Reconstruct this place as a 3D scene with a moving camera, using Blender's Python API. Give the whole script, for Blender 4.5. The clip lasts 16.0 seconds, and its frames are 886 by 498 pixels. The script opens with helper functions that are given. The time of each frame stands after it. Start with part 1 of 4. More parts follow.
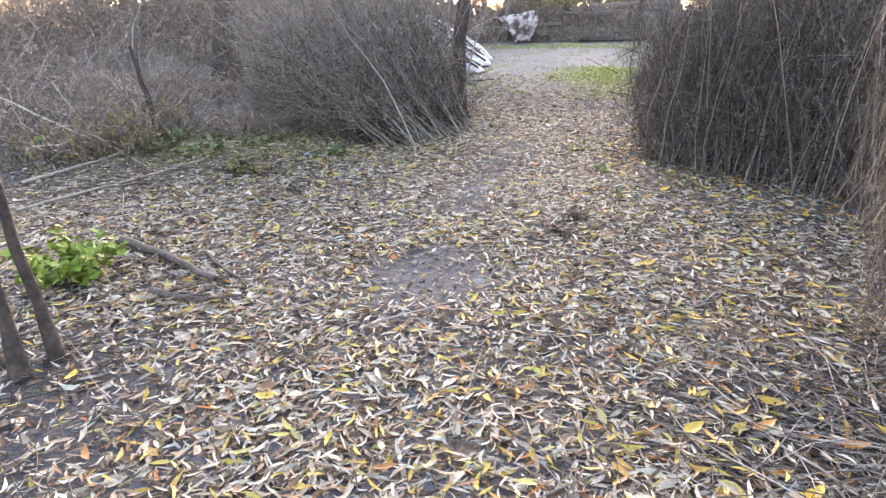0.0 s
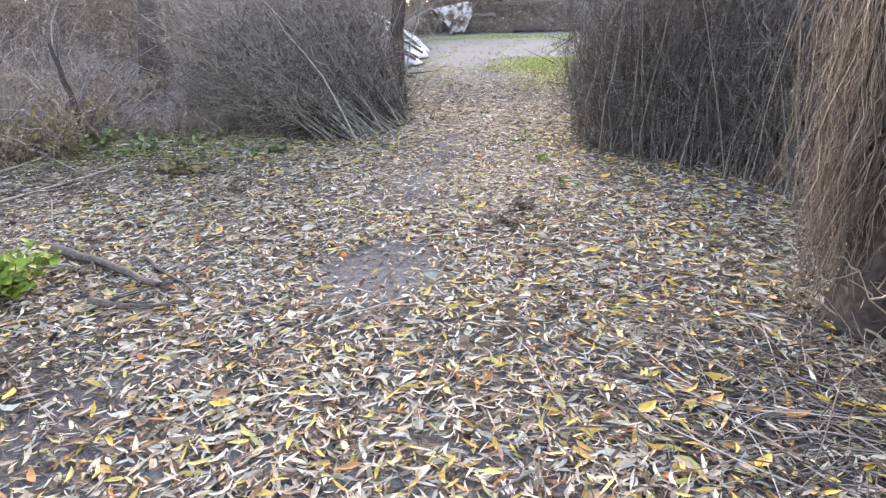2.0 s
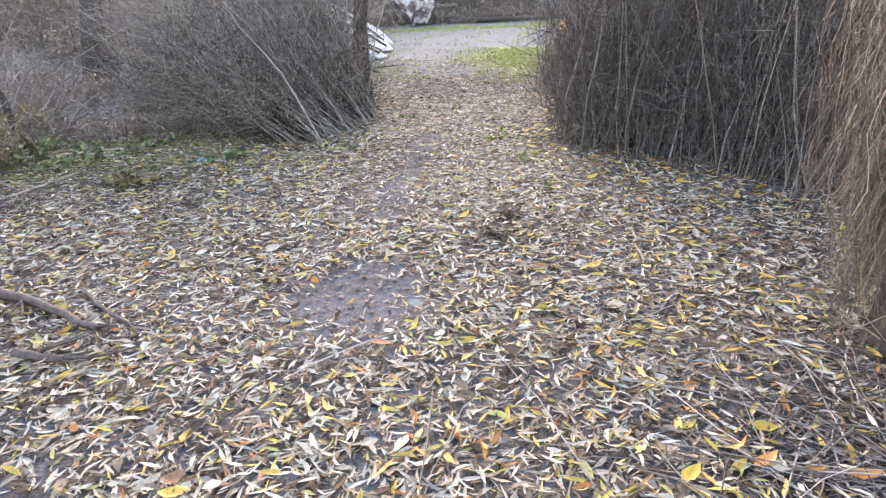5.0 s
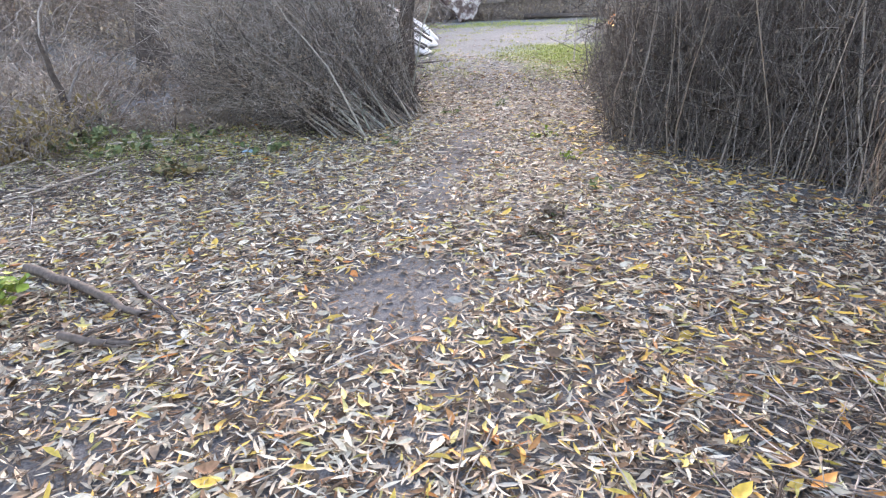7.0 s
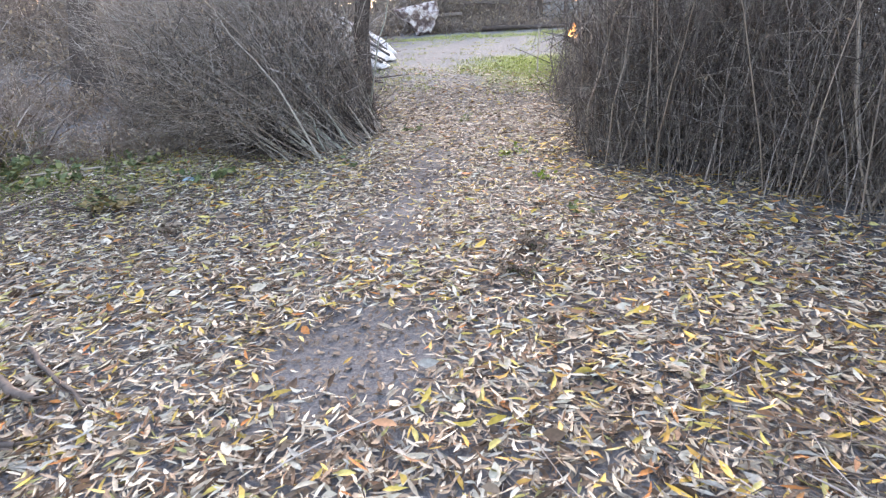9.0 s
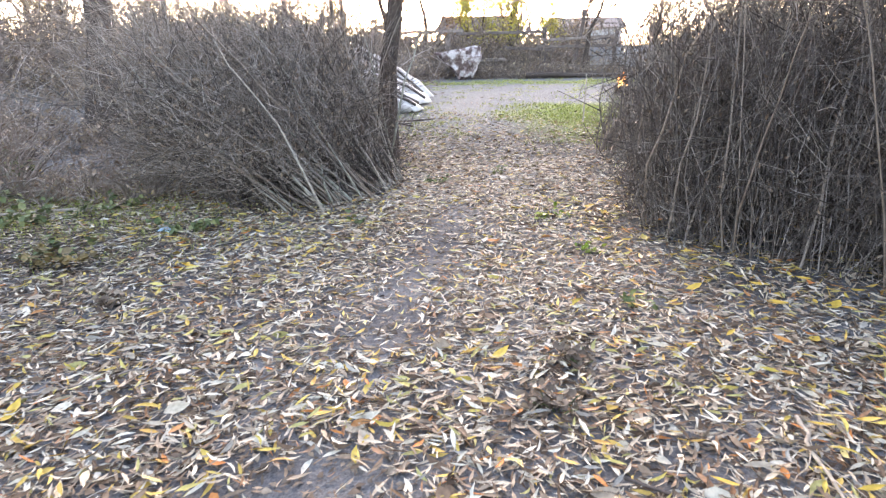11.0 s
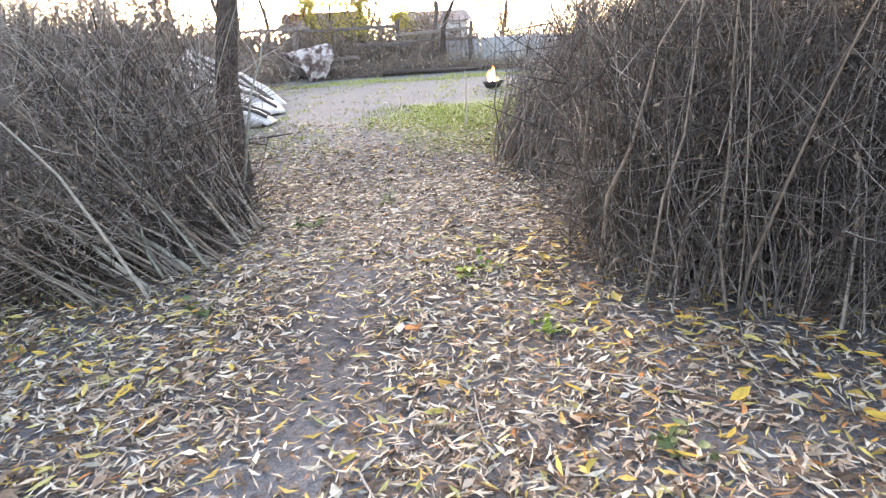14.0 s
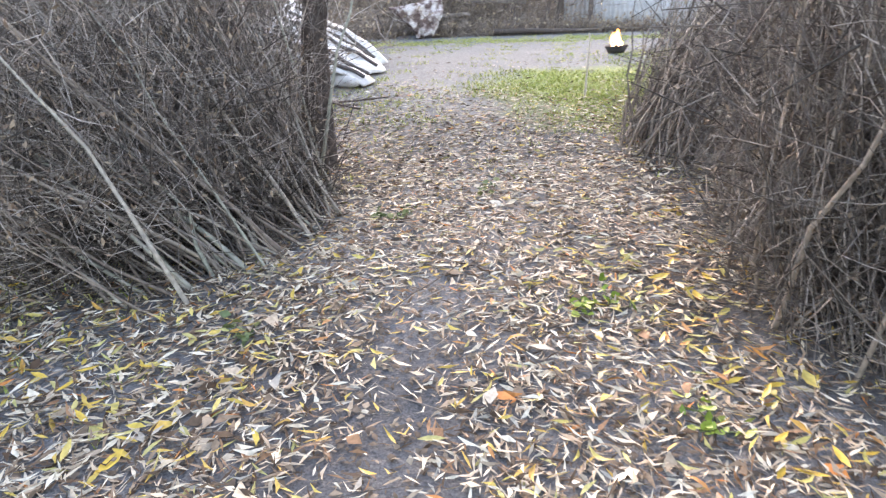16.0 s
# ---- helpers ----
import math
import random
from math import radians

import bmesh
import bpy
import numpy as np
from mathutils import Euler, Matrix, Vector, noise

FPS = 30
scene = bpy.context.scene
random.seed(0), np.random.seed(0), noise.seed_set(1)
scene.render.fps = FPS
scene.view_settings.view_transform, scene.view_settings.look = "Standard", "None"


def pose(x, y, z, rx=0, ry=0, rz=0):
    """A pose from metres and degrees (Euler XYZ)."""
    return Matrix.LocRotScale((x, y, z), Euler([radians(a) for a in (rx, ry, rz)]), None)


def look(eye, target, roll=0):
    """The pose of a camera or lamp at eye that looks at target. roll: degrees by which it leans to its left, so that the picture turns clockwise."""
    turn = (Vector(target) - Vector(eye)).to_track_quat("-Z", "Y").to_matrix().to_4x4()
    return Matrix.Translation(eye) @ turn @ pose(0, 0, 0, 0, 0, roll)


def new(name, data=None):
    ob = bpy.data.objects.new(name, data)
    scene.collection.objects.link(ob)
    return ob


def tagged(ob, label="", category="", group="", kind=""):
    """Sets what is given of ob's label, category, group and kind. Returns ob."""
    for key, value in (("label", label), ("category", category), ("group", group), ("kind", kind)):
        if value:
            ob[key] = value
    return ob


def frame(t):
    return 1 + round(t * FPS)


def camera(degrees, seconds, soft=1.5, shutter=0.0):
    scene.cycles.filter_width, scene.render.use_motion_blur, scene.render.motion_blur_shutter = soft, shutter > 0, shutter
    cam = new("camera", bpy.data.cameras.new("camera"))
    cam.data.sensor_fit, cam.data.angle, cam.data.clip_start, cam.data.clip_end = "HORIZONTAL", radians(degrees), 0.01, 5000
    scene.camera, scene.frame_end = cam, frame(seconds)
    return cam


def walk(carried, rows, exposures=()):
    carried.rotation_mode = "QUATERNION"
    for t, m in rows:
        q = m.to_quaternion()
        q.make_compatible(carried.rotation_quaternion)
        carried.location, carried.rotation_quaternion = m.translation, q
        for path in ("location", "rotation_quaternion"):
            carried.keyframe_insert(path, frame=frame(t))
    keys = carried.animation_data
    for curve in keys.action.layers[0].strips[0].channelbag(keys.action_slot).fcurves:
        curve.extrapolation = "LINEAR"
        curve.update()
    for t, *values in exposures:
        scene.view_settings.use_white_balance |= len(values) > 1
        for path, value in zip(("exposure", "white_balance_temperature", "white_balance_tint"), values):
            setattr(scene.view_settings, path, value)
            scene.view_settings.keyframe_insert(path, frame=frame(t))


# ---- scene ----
cam = camera(69.9, 16.0, 1.3, 0.22)
PATH = [
    (0, (0.496, -0.21, 1.374), (0.162, 1.644, 0.702), -0.9),
    (0.5, (0.465, -0.233, 1.392), (0.214, 1.607, 0.649), -0.1),
    (1, (0.458, -0.245, 1.406), (0.232, 1.608, 0.689), 0.1),
    (1.5, (0.455, -0.23, 1.389), (0.27, 1.64, 0.705), -0.4),
    (2, (0.455, -0.212, 1.384), (0.298, 1.656, 0.686), -1.5),
    (2.5, (0.488, -0.048, 1.354), (0.335, 1.803, 0.612), -2.2),
    (3, (0.56, 0.15, 1.308), (0.512, 2.006, 0.563), -3.1),
    (3.5, (0.51, 0.19, 1.346), (0.781, 2.004, 0.549), -1.0),
    (4, (0.343, 0.204, 1.414), (0.735, 2.002, 0.632), -3.3),
    (4.5, (0.291, 0.216, 1.434), (0.436, 2.057, 0.666), -0.4),
    (5, (0.337, 0.233, 1.386), (0.282, 2.096, 0.661), -2.4),
    (5.2, (0.329, 0.215, 1.421), (0.257, 2.078, 0.697), -2.7),
    (7.5, (0.319, 0.369, 1.345), (0.132, 2.222, 0.615), -1.9),
    (8, (0.273, 0.523, 1.337), (0.17, 2.39, 0.627), -3.6),
    (8.2, (0.246, 0.545, 1.339), (0.183, 2.411, 0.62), -2.7),
    (10.3, (0.333, 1.543, 1.237), (0.239, 3.433, 0.588), -3.8),
    (10.5, (0.329, 1.624, 1.225), (0.229, 3.508, 0.56), -3.9),
    (11, (0.364, 1.873, 1.227), (0.186, 3.783, 0.661), -0.9),
    (11.5, (0.302, 2.102, 1.211), (0.155, 4.019, 0.659), -0.4),
    (12, (0.217, 2.317, 1.257), (0.189, 4.238, 0.701), -2.9),
    (12.5, (0.241, 2.606, 1.23), (0.315, 4.529, 0.684), -1.8),
    (13, (0.209, 2.854, 1.223), (0.239, 4.754, 0.6), -0.5),
    (13.5, (0.109, 3.098, 1.264), (0.229, 4.993, 0.635), -4.0),
    (14, (0.14, 3.375, 1.267), (0.378, 5.271, 0.676), -3.4),
    (14.5, (0.203, 3.608, 1.264), (0.397, 5.511, 0.68), -1.2),
    (15, (0.142, 3.873, 1.242), (0.312, 5.769, 0.628), -1.2),
    (15.5, (0.11, 4.07, 1.258), (0.221, 5.956, 0.6), -2.8),
    (16, (0.179, 4.293, 1.252), (0.112, 6.169, 0.562), -1.8),
]
walk(cam, [(t, look(eye, target, roll)) for t, eye, target, roll in PATH], [(0, 3.22, 6300, 23), (3.5, 3.35, 6300, 23), (7.5, 3.3, 6300, 23), (10.3, 3.35, 6300, 23), (11.0, 3.4, 6400, 23), (12.5, 3.1, 6480, 22), (13.5, 3.3, 6480, 22), (14.5, 3.35, 6480, 22), (16, 3.45, 6480, 22)])

# ---- world and light ----
world = bpy.data.worlds.new("dusk_sky")
scene.world = world
world.use_nodes = True
wn = world.node_tree.nodes
sky = wn.new("ShaderNodeTexSky")
sky.sky_type = "NISHITA"
sky.sun_disc = False
sky.sun_elevation = radians(9)
sky.sun_rotation = radians(-8)
sky.air_density, sky.dust_density, sky.ozone_density = 1.0, 3.0, 1.0
haze = wn.new("ShaderNodeHueSaturation")
haze.inputs["Saturation"].default_value = 0.85
world.node_tree.links.new(sky.outputs[0], haze.inputs["Color"])
world.node_tree.links.new(haze.outputs[0], wn["Background"].inputs[0])
wn["Background"].inputs[1].default_value = 0.15
sun_data = bpy.data.lights.new("sun", "SUN")
sun_data.energy, sun_data.angle, sun_data.color = 1.1, radians(30), (1.0, 0.89, 0.76)
sun = new("sun", sun_data)
sun.matrix_world = look((-6, 42, 11.0), (0, 0, 0))

rng = np.random.default_rng(7)


def gz(x, y):
    """Height of the ground."""
    x, y = np.asarray(x, float), np.asarray(y, float)
    rise = np.interp(y, [6, 9.5, 12, 16, 25, 60], [0, 0.13, 0.36, 0.54, 0.66, 0.9])
    return rise + 0.012 * np.sin(2.1 * x + 0.6) * np.cos(1.7 * y) + 0.006 * np.sin(5.3 * x + 1.9 * y) - 0.012


# ---- materials ----
def material(name, rough=0.8):
    m = bpy.data.materials.new(name)
    m.use_nodes = True
    b = m.node_tree.nodes["Principled BSDF"]
    b.inputs["Roughness"].default_value = rough
    b.inputs["Specular IOR Level"].default_value = 0.25
    return m, m.node_tree.nodes, m.node_tree.links, b


def ramp(nodes, stops, mode="LINEAR"):
    r = nodes.new("ShaderNodeValToRGB")
    r.color_ramp.interpolation = mode
    els = r.color_ramp.elements
    while len(els) < len(stops):
        els.new(0.5)
    for e, (p, c) in zip(els, stops):
        e.position, e.color = p, (*c, 1)
    return r


def noise_tex(nodes, links, scale, detail=4, coords="Object"):
    tc = nodes.new("ShaderNodeTexCoord")
    n = nodes.new("ShaderNodeTexNoise")
    n.inputs["Scale"].default_value, n.inputs["Detail"].default_value = scale, detail
    links.new(tc.outputs[coords], n.inputs["Vector"])
    return n


def bump(nodes, links, src, b, strength, dist):
    k = nodes.new("ShaderNodeBump")
    k.inputs["Strength"].default_value, k.inputs["Distance"].default_value = strength, dist
    links.new(src, k.inputs["Height"])
    links.new(k.outputs[0], b.inputs["Normal"])


def times(nodes, links, a, c, f=1.0, mode="MULTIPLY"):
    m = nodes.new("ShaderNodeMix")
    m.data_type, m.blend_type = "RGBA", mode
    m.inputs[0].default_value = f
    links.new(a, m.inputs[6])
    links.new(c, m.inputs[7])
    return m.outputs[2]


def varied(name, stops, scale=30, rough=0.8, per="island", low=0.7, high=1.2, mode="LINEAR", bumpy=0.3, bdist=0.003):
    """Colour picked for each piece, mottled by a noise."""
    m, n, l, b = material(name, rough)
    if per == "island":
        src = n.new("ShaderNodeNewGeometry").outputs["Random Per Island"]
    elif per == "object":
        src = n.new("ShaderNodeObjectInfo").outputs["Random"]
    else:
        src = noise_tex(n, l, scale * 0.15, 5).outputs["Fac"]
    r = ramp(n, stops, mode)
    l.new(src, r.inputs[0])
    t = noise_tex(n, l, scale, 6)
    g = ramp(n, [(0.3, (low,) * 3), (0.7, (high,) * 3)])
    l.new(t.outputs["Fac"], g.inputs[0])
    l.new(times(n, l, r.outputs[0], g.outputs[0]), b.inputs["Base Color"])
    if bumpy:
        bump(n, l, t.outputs["Fac"], b, bumpy, bdist)
    return m


LEAF_STOPS = [(0.0, (0.085, 0.054, 0.032)), (0.11, (0.15, 0.098, 0.061)), (0.22, (0.24, 0.172, 0.113)), (0.33, (0.34, 0.262, 0.180)), (0.44, (0.45, 0.365, 0.261)),
              (0.55, (0.53, 0.45, 0.324)), (0.64, (0.36, 0.33, 0.270)), (0.70, (0.60, 0.53, 0.396)), (0.80, (0.66, 0.60, 0.468)), (0.865, (0.28, 0.155, 0.081)),
              (0.905, (0.42, 0.38, 0.144)), (0.93, (0.50, 0.34, 0.081)), (0.97, (0.56, 0.43, 0.108)), (0.988, (0.48, 0.19, 0.054))]
M_LEAF = varied("fallen_willow_leaf", LEAF_STOPS, 60, 0.75, "island", 0.75, 1.2, "CONSTANT", 0.2, 0.002)
M_LEAF_Y = varied("yellow_leaf", [(0, (0.55, 0.37, 0.06)), (0.6, (0.54, 0.42, 0.12)), (0.8, (0.52, 0.24, 0.06))], 50, 0.5, "object", 0.75, 1.15, "CONSTANT", 0.2, 0.002)
M_LEAF_DRY = varied("dry_leaf", [(0, (0.15, 0.10, 0.068)), (0.5, (0.24, 0.175, 0.12)), (0.9, (0.37, 0.29, 0.20))], 50, 0.7)
M_LEAF_TAN = varied("tan_leaf", [(0, (0.42, 0.24, 0.08)), (0.6, (0.50, 0.34, 0.13))], 50, 0.7)
M_ROD = varied("willow_rod", [(0, (0.17, 0.135, 0.105)), (0.4, (0.27, 0.22, 0.175)), (0.75, (0.36, 0.32, 0.26)), (1, (0.26, 0.26, 0.20))], 45, 0.6, "object", 0.6, 1.25)
M_TWIG = varied("willow_twig", [(0, (0.08, 0.068, 0.058)), (0.5, (0.165, 0.14, 0.122)), (0.85, (0.26, 0.23, 0.20)), (1, (0.38, 0.34, 0.295))], 45, 0.65)
M_TWIG_GREY = varied("grey_twig", [(0, (0.10, 0.078, 0.062)), (0.5, (0.245, 0.20, 0.165)), (0.8, (0.38, 0.33, 0.28)), (1, (0.52, 0.46, 0.40))], 40, 0.7)
M_ROD_BROWN = varied("brown_rod", [(0, (0.13, 0.105, 0.082)), (0.5, (0.22, 0.18, 0.142)), (1, (0.34, 0.29, 0.235))], 45, 0.65, "object", 0.6, 1.25)
# dark litter twigs; inside the stacks this colour also stands for shade
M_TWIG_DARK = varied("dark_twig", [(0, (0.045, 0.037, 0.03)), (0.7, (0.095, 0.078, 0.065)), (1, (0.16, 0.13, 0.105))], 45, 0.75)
M_TWIG_RED = varied("russet_twig", [(0, (0.075, 0.055, 0.042)), (0.55, (0.15, 0.113, 0.086)), (0.9, (0.25, 0.195, 0.15)), (1, (0.36, 0.30, 0.23))], 40, 0.6)
# twigs of the distance, their brown lightened to imitate haze
M_TWIG_HAZED = varied("hazed_far_twig", [(0, (0.13, 0.10, 0.08)), (0.6, (0.22, 0.175, 0.14)), (1, (0.34, 0.28, 0.22))], 40, 0.75)
M_STRAW = varied("dry_straw_leaf", [(0, (0.22, 0.16, 0.11)), (0.6, (0.33, 0.25, 0.17)), (1, (0.45, 0.36, 0.22))], 40, 0.75)
M_OLIVE = varied("olive_leaf", [(0, (0.11, 0.085, 0.05)), (0.5, (0.20, 0.15, 0.065)), (1, (0.31, 0.22, 0.08))], 40, 0.7)
M_TWIG_TAN = varied("curly_twig", [(0, (0.13, 0.10, 0.07)), (0.55, (0.26, 0.20, 0.14)), (1, (0.45, 0.37, 0.26))], 40, 0.6)
M_BARK = varied("bark", [(0, (0.045, 0.034, 0.028)), (1, (0.115, 0.09, 0.072))], 25, 0.9, "noise", 0.5, 1.3, "LINEAR", 0.9, 0.02)
M_STICK = varied("stick_bark", [(0, (0.065, 0.05, 0.042)), (1, (0.14, 0.11, 0.09))], 40, 0.8, "object", 0.6, 1.3)
M_STICK_PALE = varied("pale_stick", [(0, (0.36, 0.30, 0.23)), (1, (0.48, 0.42, 0.34))], 40, 0.8, "object", 0.7, 1.2)
M_GREEN = varied("green_leaf", [(0, (0.14, 0.21, 0.03)), (0.5, (0.25, 0.33, 0.05)), (1, (0.40, 0.42, 0.09))], 40, 0.5)
M_WEED = varied("weed_leaf", [(0, (0.09, 0.12, 0.05)), (0.6, (0.15, 0.18, 0.075)), (1, (0.26, 0.26, 0.10))], 40, 0.6)
M_GRASS = varied("grass_blade", [(0, (0.24, 0.28, 0.06)), (0.5, (0.36, 0.39, 0.09)), (0.85, (0.46, 0.46, 0.14)), (1, (0.42, 0.36, 0.20))], 20, 0.6)
M_YELLOW_CROWN = varied("autumn_leaf", [(0, (0.42, 0.36, 0.05)), (0.6, (0.55, 0.48, 0.08)), (1, (0.36, 0.36, 0.08))], 20, 0.6)
M_FENCE = varied("weathered_board", [(0, (0.13, 0.105, 0.09)), (1, (0.25, 0.205, 0.175))], 14, 0.85, "object", 0.65, 1.2)
M_PANEL = varied("grey_sheet_metal", [(0, (0.30, 0.285, 0.27)), (1, (0.40, 0.385, 0.37))], 6, 0.5, "object", 0.8, 1.1)
M_TARP = varied("white_tarp", [(0.3, (0.44, 0.41, 0.37)), (0.7, (0.66, 0.63, 0.58))], 18, 0.55, "noise", 0.8, 1.08)
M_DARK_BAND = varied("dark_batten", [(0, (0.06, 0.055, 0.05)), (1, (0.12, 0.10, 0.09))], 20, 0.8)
M_LEAF_BROWN = varied("brown_leaf", [(0, (0.09, 0.065, 0.045)), (0.7, (0.16, 0.12, 0.085)), (1, (0.30, 0.24, 0.17))], 50, 0.75)
M_RUSSET = varied("russet_leaf", [(0, (0.20, 0.11, 0.06)), (0.6, (0.33, 0.20, 0.09)), (1, (0.42, 0.30, 0.12))], 20, 0.7)
M_ROCK = varied("pale_rubble", [(0.42, (0.14, 0.095, 0.08)), (0.5, (0.38, 0.30, 0.27)), (0.58, (0.66, 0.59, 0.54))], 26, 0.85, "noise", 0.7, 1.15, "LINEAR", 1.0, 0.06)
M_ROOF = varied("dull_roof", [(0, (0.16, 0.13, 0.12)), (1, (0.24, 0.20, 0.18))], 5, 0.8, "noise")
M_WALL = varied("plaster", [(0, (0.44, 0.42, 0.40)), (1, (0.56, 0.54, 0.52))], 4, 0.85, "noise")
M_IRON = varied("sooty_iron", [(0, (0.03, 0.028, 0.026)), (1, (0.07, 0.06, 0.055))], 30, 0.6, "noise")
M_PLASTIC = varied("blue_plastic", [(0, (0.25, 0.42, 0.55)), (1, (0.4, 0.55, 0.65))], 30, 0.4, "noise")

M_GLASS, gn, gl_, gb = material("dark_glass", 0.1)
gb.inputs["Base Color"].default_value = (0.05, 0.055, 0.06, 1)

M_FLAME, fn, fl, fb = material("flame", 1.0)
fb.inputs["Base Color"].default_value = (0, 0, 0, 1)
fb.inputs["Emission Color"].default_value = (1.0, 0.5, 0.15, 1)
fb.inputs["Emission Strength"].default_value = 2.0
ftc = fn.new("ShaderNodeTexCoord")
fsep = fn.new("ShaderNodeSeparateXYZ")
fl.new(ftc.outputs["Generated"], fsep.inputs[0])
frp = ramp(fn, [(0.0, (1.0, 0.62, 0.25)), (0.45, (1.0, 0.42, 0.10)), (1.0, (0.45, 0.10, 0.01))])
fl.new(fsep.outputs["Z"], frp.inputs[0])
fl.new(frp.outputs[0], fb.inputs["Emission Color"])

# soil: dark humus under the leaves, bare grey earth on the trodden way and the clearing, mossy green beside it
M_SOIL, n, l, b = material("soil", 0.95)
b.inputs["Specular IOR Level"].default_value = 0.08
big = noise_tex(n, l, 0.9, 6)
fine = noise_tex(n, l, 22, 8)
grit = noise_tex(n, l, 120, 3)
base = ramp(n, [(0.32, (0.105, 0.101, 0.099)), (0.5, (0.15, 0.146, 0.144)), (0.68, (0.21, 0.205, 0.203))])
l.new(big.outputs["Fac"], base.inputs[0])
pale = ramp(n, [(0.35, (0.115, 0.115, 0.105)), (0.65, (0.24, 0.235, 0.222))])
l.new(fine.outputs["Fac"], pale.inputs[0])
tc = n.new("ShaderNodeTexCoord")
xyz = n.new("ShaderNodeSeparateXYZ")
l.new(tc.outputs["Object"], xyz.inputs[0])
wob = n.new("ShaderNodeMath")
wob.operation = "MULTIPLY_ADD"
wob.inputs[1].default_value = 5.0
l.new(big.outputs["Fac"], wob.inputs[0])
l.new(xyz.outputs["Y"], wob.inputs[2])
clear = n.new("ShaderNodeMapRange")
clear.inputs["From Min"].default_value, clear.inputs["From Max"].default_value = 11.5, 15.0
l.new(wob.outputs[0], clear.inputs["Value"])
mx = n.new("ShaderNodeMix")
mx.data_type = "RGBA"
l.new(clear.outputs[0], mx.inputs[0])
l.new(base.outputs[0], mx.inputs[6])
l.new(pale.outputs[0], mx.inputs[7])
moss = ramp(n, [(0.3, (0.15, 0.18, 0.05)), (0.7, (0.25, 0.28, 0.09))])
l.new(fine.outputs["Fac"], moss.inputs[0])
ctr = n.new("ShaderNodeVectorMath")
ctr.operation = "DISTANCE"
ctr.inputs[1].default_value = (2.5, 12.4, 0.4)
l.new(tc.outputs["Object"], ctr.inputs[0])
ring = n.new("ShaderNodeMath")
ring.operation = "MULTIPLY_ADD"
ring.inputs[1].default_value = 3.0
l.new(big.outputs["Fac"], ring.inputs[0])
l.new(ctr.outputs["Value"], ring.inputs[2])
spot = n.new("ShaderNodeMapRange")
spot.inputs["From Min"].default_value, spot.inputs["From Max"].default_value = 3.9, 2.9
l.new(ring.outputs[0], spot.inputs["Value"])
mx2 = n.new("ShaderNodeMix")
mx2.data_type = "RGBA"
l.new(spot.outputs[0], mx2.inputs[0])
l.new(mx.outputs[2], mx2.inputs[6])
l.new(moss.outputs[0], mx2.inputs[7])
mot = ramp(n, [(0.3, (0.6, 0.6, 0.6)), (0.7, (1.25, 1.25, 1.25))])
l.new(grit.outputs["Fac"], mot.inputs[0])
l.new(times(n, l, mx2.outputs[2], mot.outputs[0]), b.inputs["Base Color"])
bump(n, l, fine.outputs["Fac"], b, 0.7, 0.03)


# ---- mesh helpers ----
def fast_mesh(name, verts, faces, mat, smooth=True):
    """A mesh from arrays of vertices and equal-sided faces."""
    me = bpy.data.meshes.new(name)
    verts, faces = np.asarray(verts, np.float32).reshape(-1, 3), np.asarray(faces, np.int32)
    k = faces.shape[1]
    me.vertices.add(len(verts))
    me.vertices.foreach_set("co", verts.ravel())
    me.loops.add(faces.size)
    me.loops.foreach_set("vertex_index", faces.ravel())
    me.polygons.add(len(faces))
    me.polygons.foreach_set("loop_start", np.arange(0, faces.size, k, dtype=np.int32))
    me.polygons.foreach_set("use_smooth", np.full(len(faces), smooth))
    me.update(calc_edges=True)
    me.materials.append(mat)
    return me


def tubes(P, R, sides=4):
    """Vertices and quads of N tubes through the points P (N, n, 3) with radii R (N, n)."""
    N, k, _ = P.shape
    T = np.gradient(P, axis=1)
    T /= np.linalg.norm(T, axis=2, keepdims=True) + 1e-9
    ref = np.where(np.abs(T[:, :1, 2:3]) < 0.8, np.array([[[0, 0, 1.0]]]), np.array([[[1.0, 0, 0]]]))
    U = np.cross(T, np.broadcast_to(ref, T.shape))
    U /= np.linalg.norm(U, axis=2, keepdims=True) + 1e-9
    W = np.cross(T, U)
    a = np.arange(sides) * 2 * np.pi / sides
    V = P[:, :, None] + R[:, :, None, None] * (np.cos(a)[:, None] * U[:, :, None] + np.sin(a)[:, None] * W[:, :, None])
    idx = np.arange(N * k * sides).reshape(N, k, sides)
    A, B = idx[:, :-1], idx[:, 1:]
    A2, B2 = np.roll(A, -1, 2), np.roll(B, -1, 2)
    return V.reshape(-1, 3), np.stack([A, A2, B2, B], -1).reshape(-1, 4)


def merged(*pieces):
    vs, fs, o = [], [], 0
    for v, f in pieces:
        vs.append(v)
        fs.append(f + o)
        o += len(v)
    return np.concatenate(vs), np.concatenate(fs)


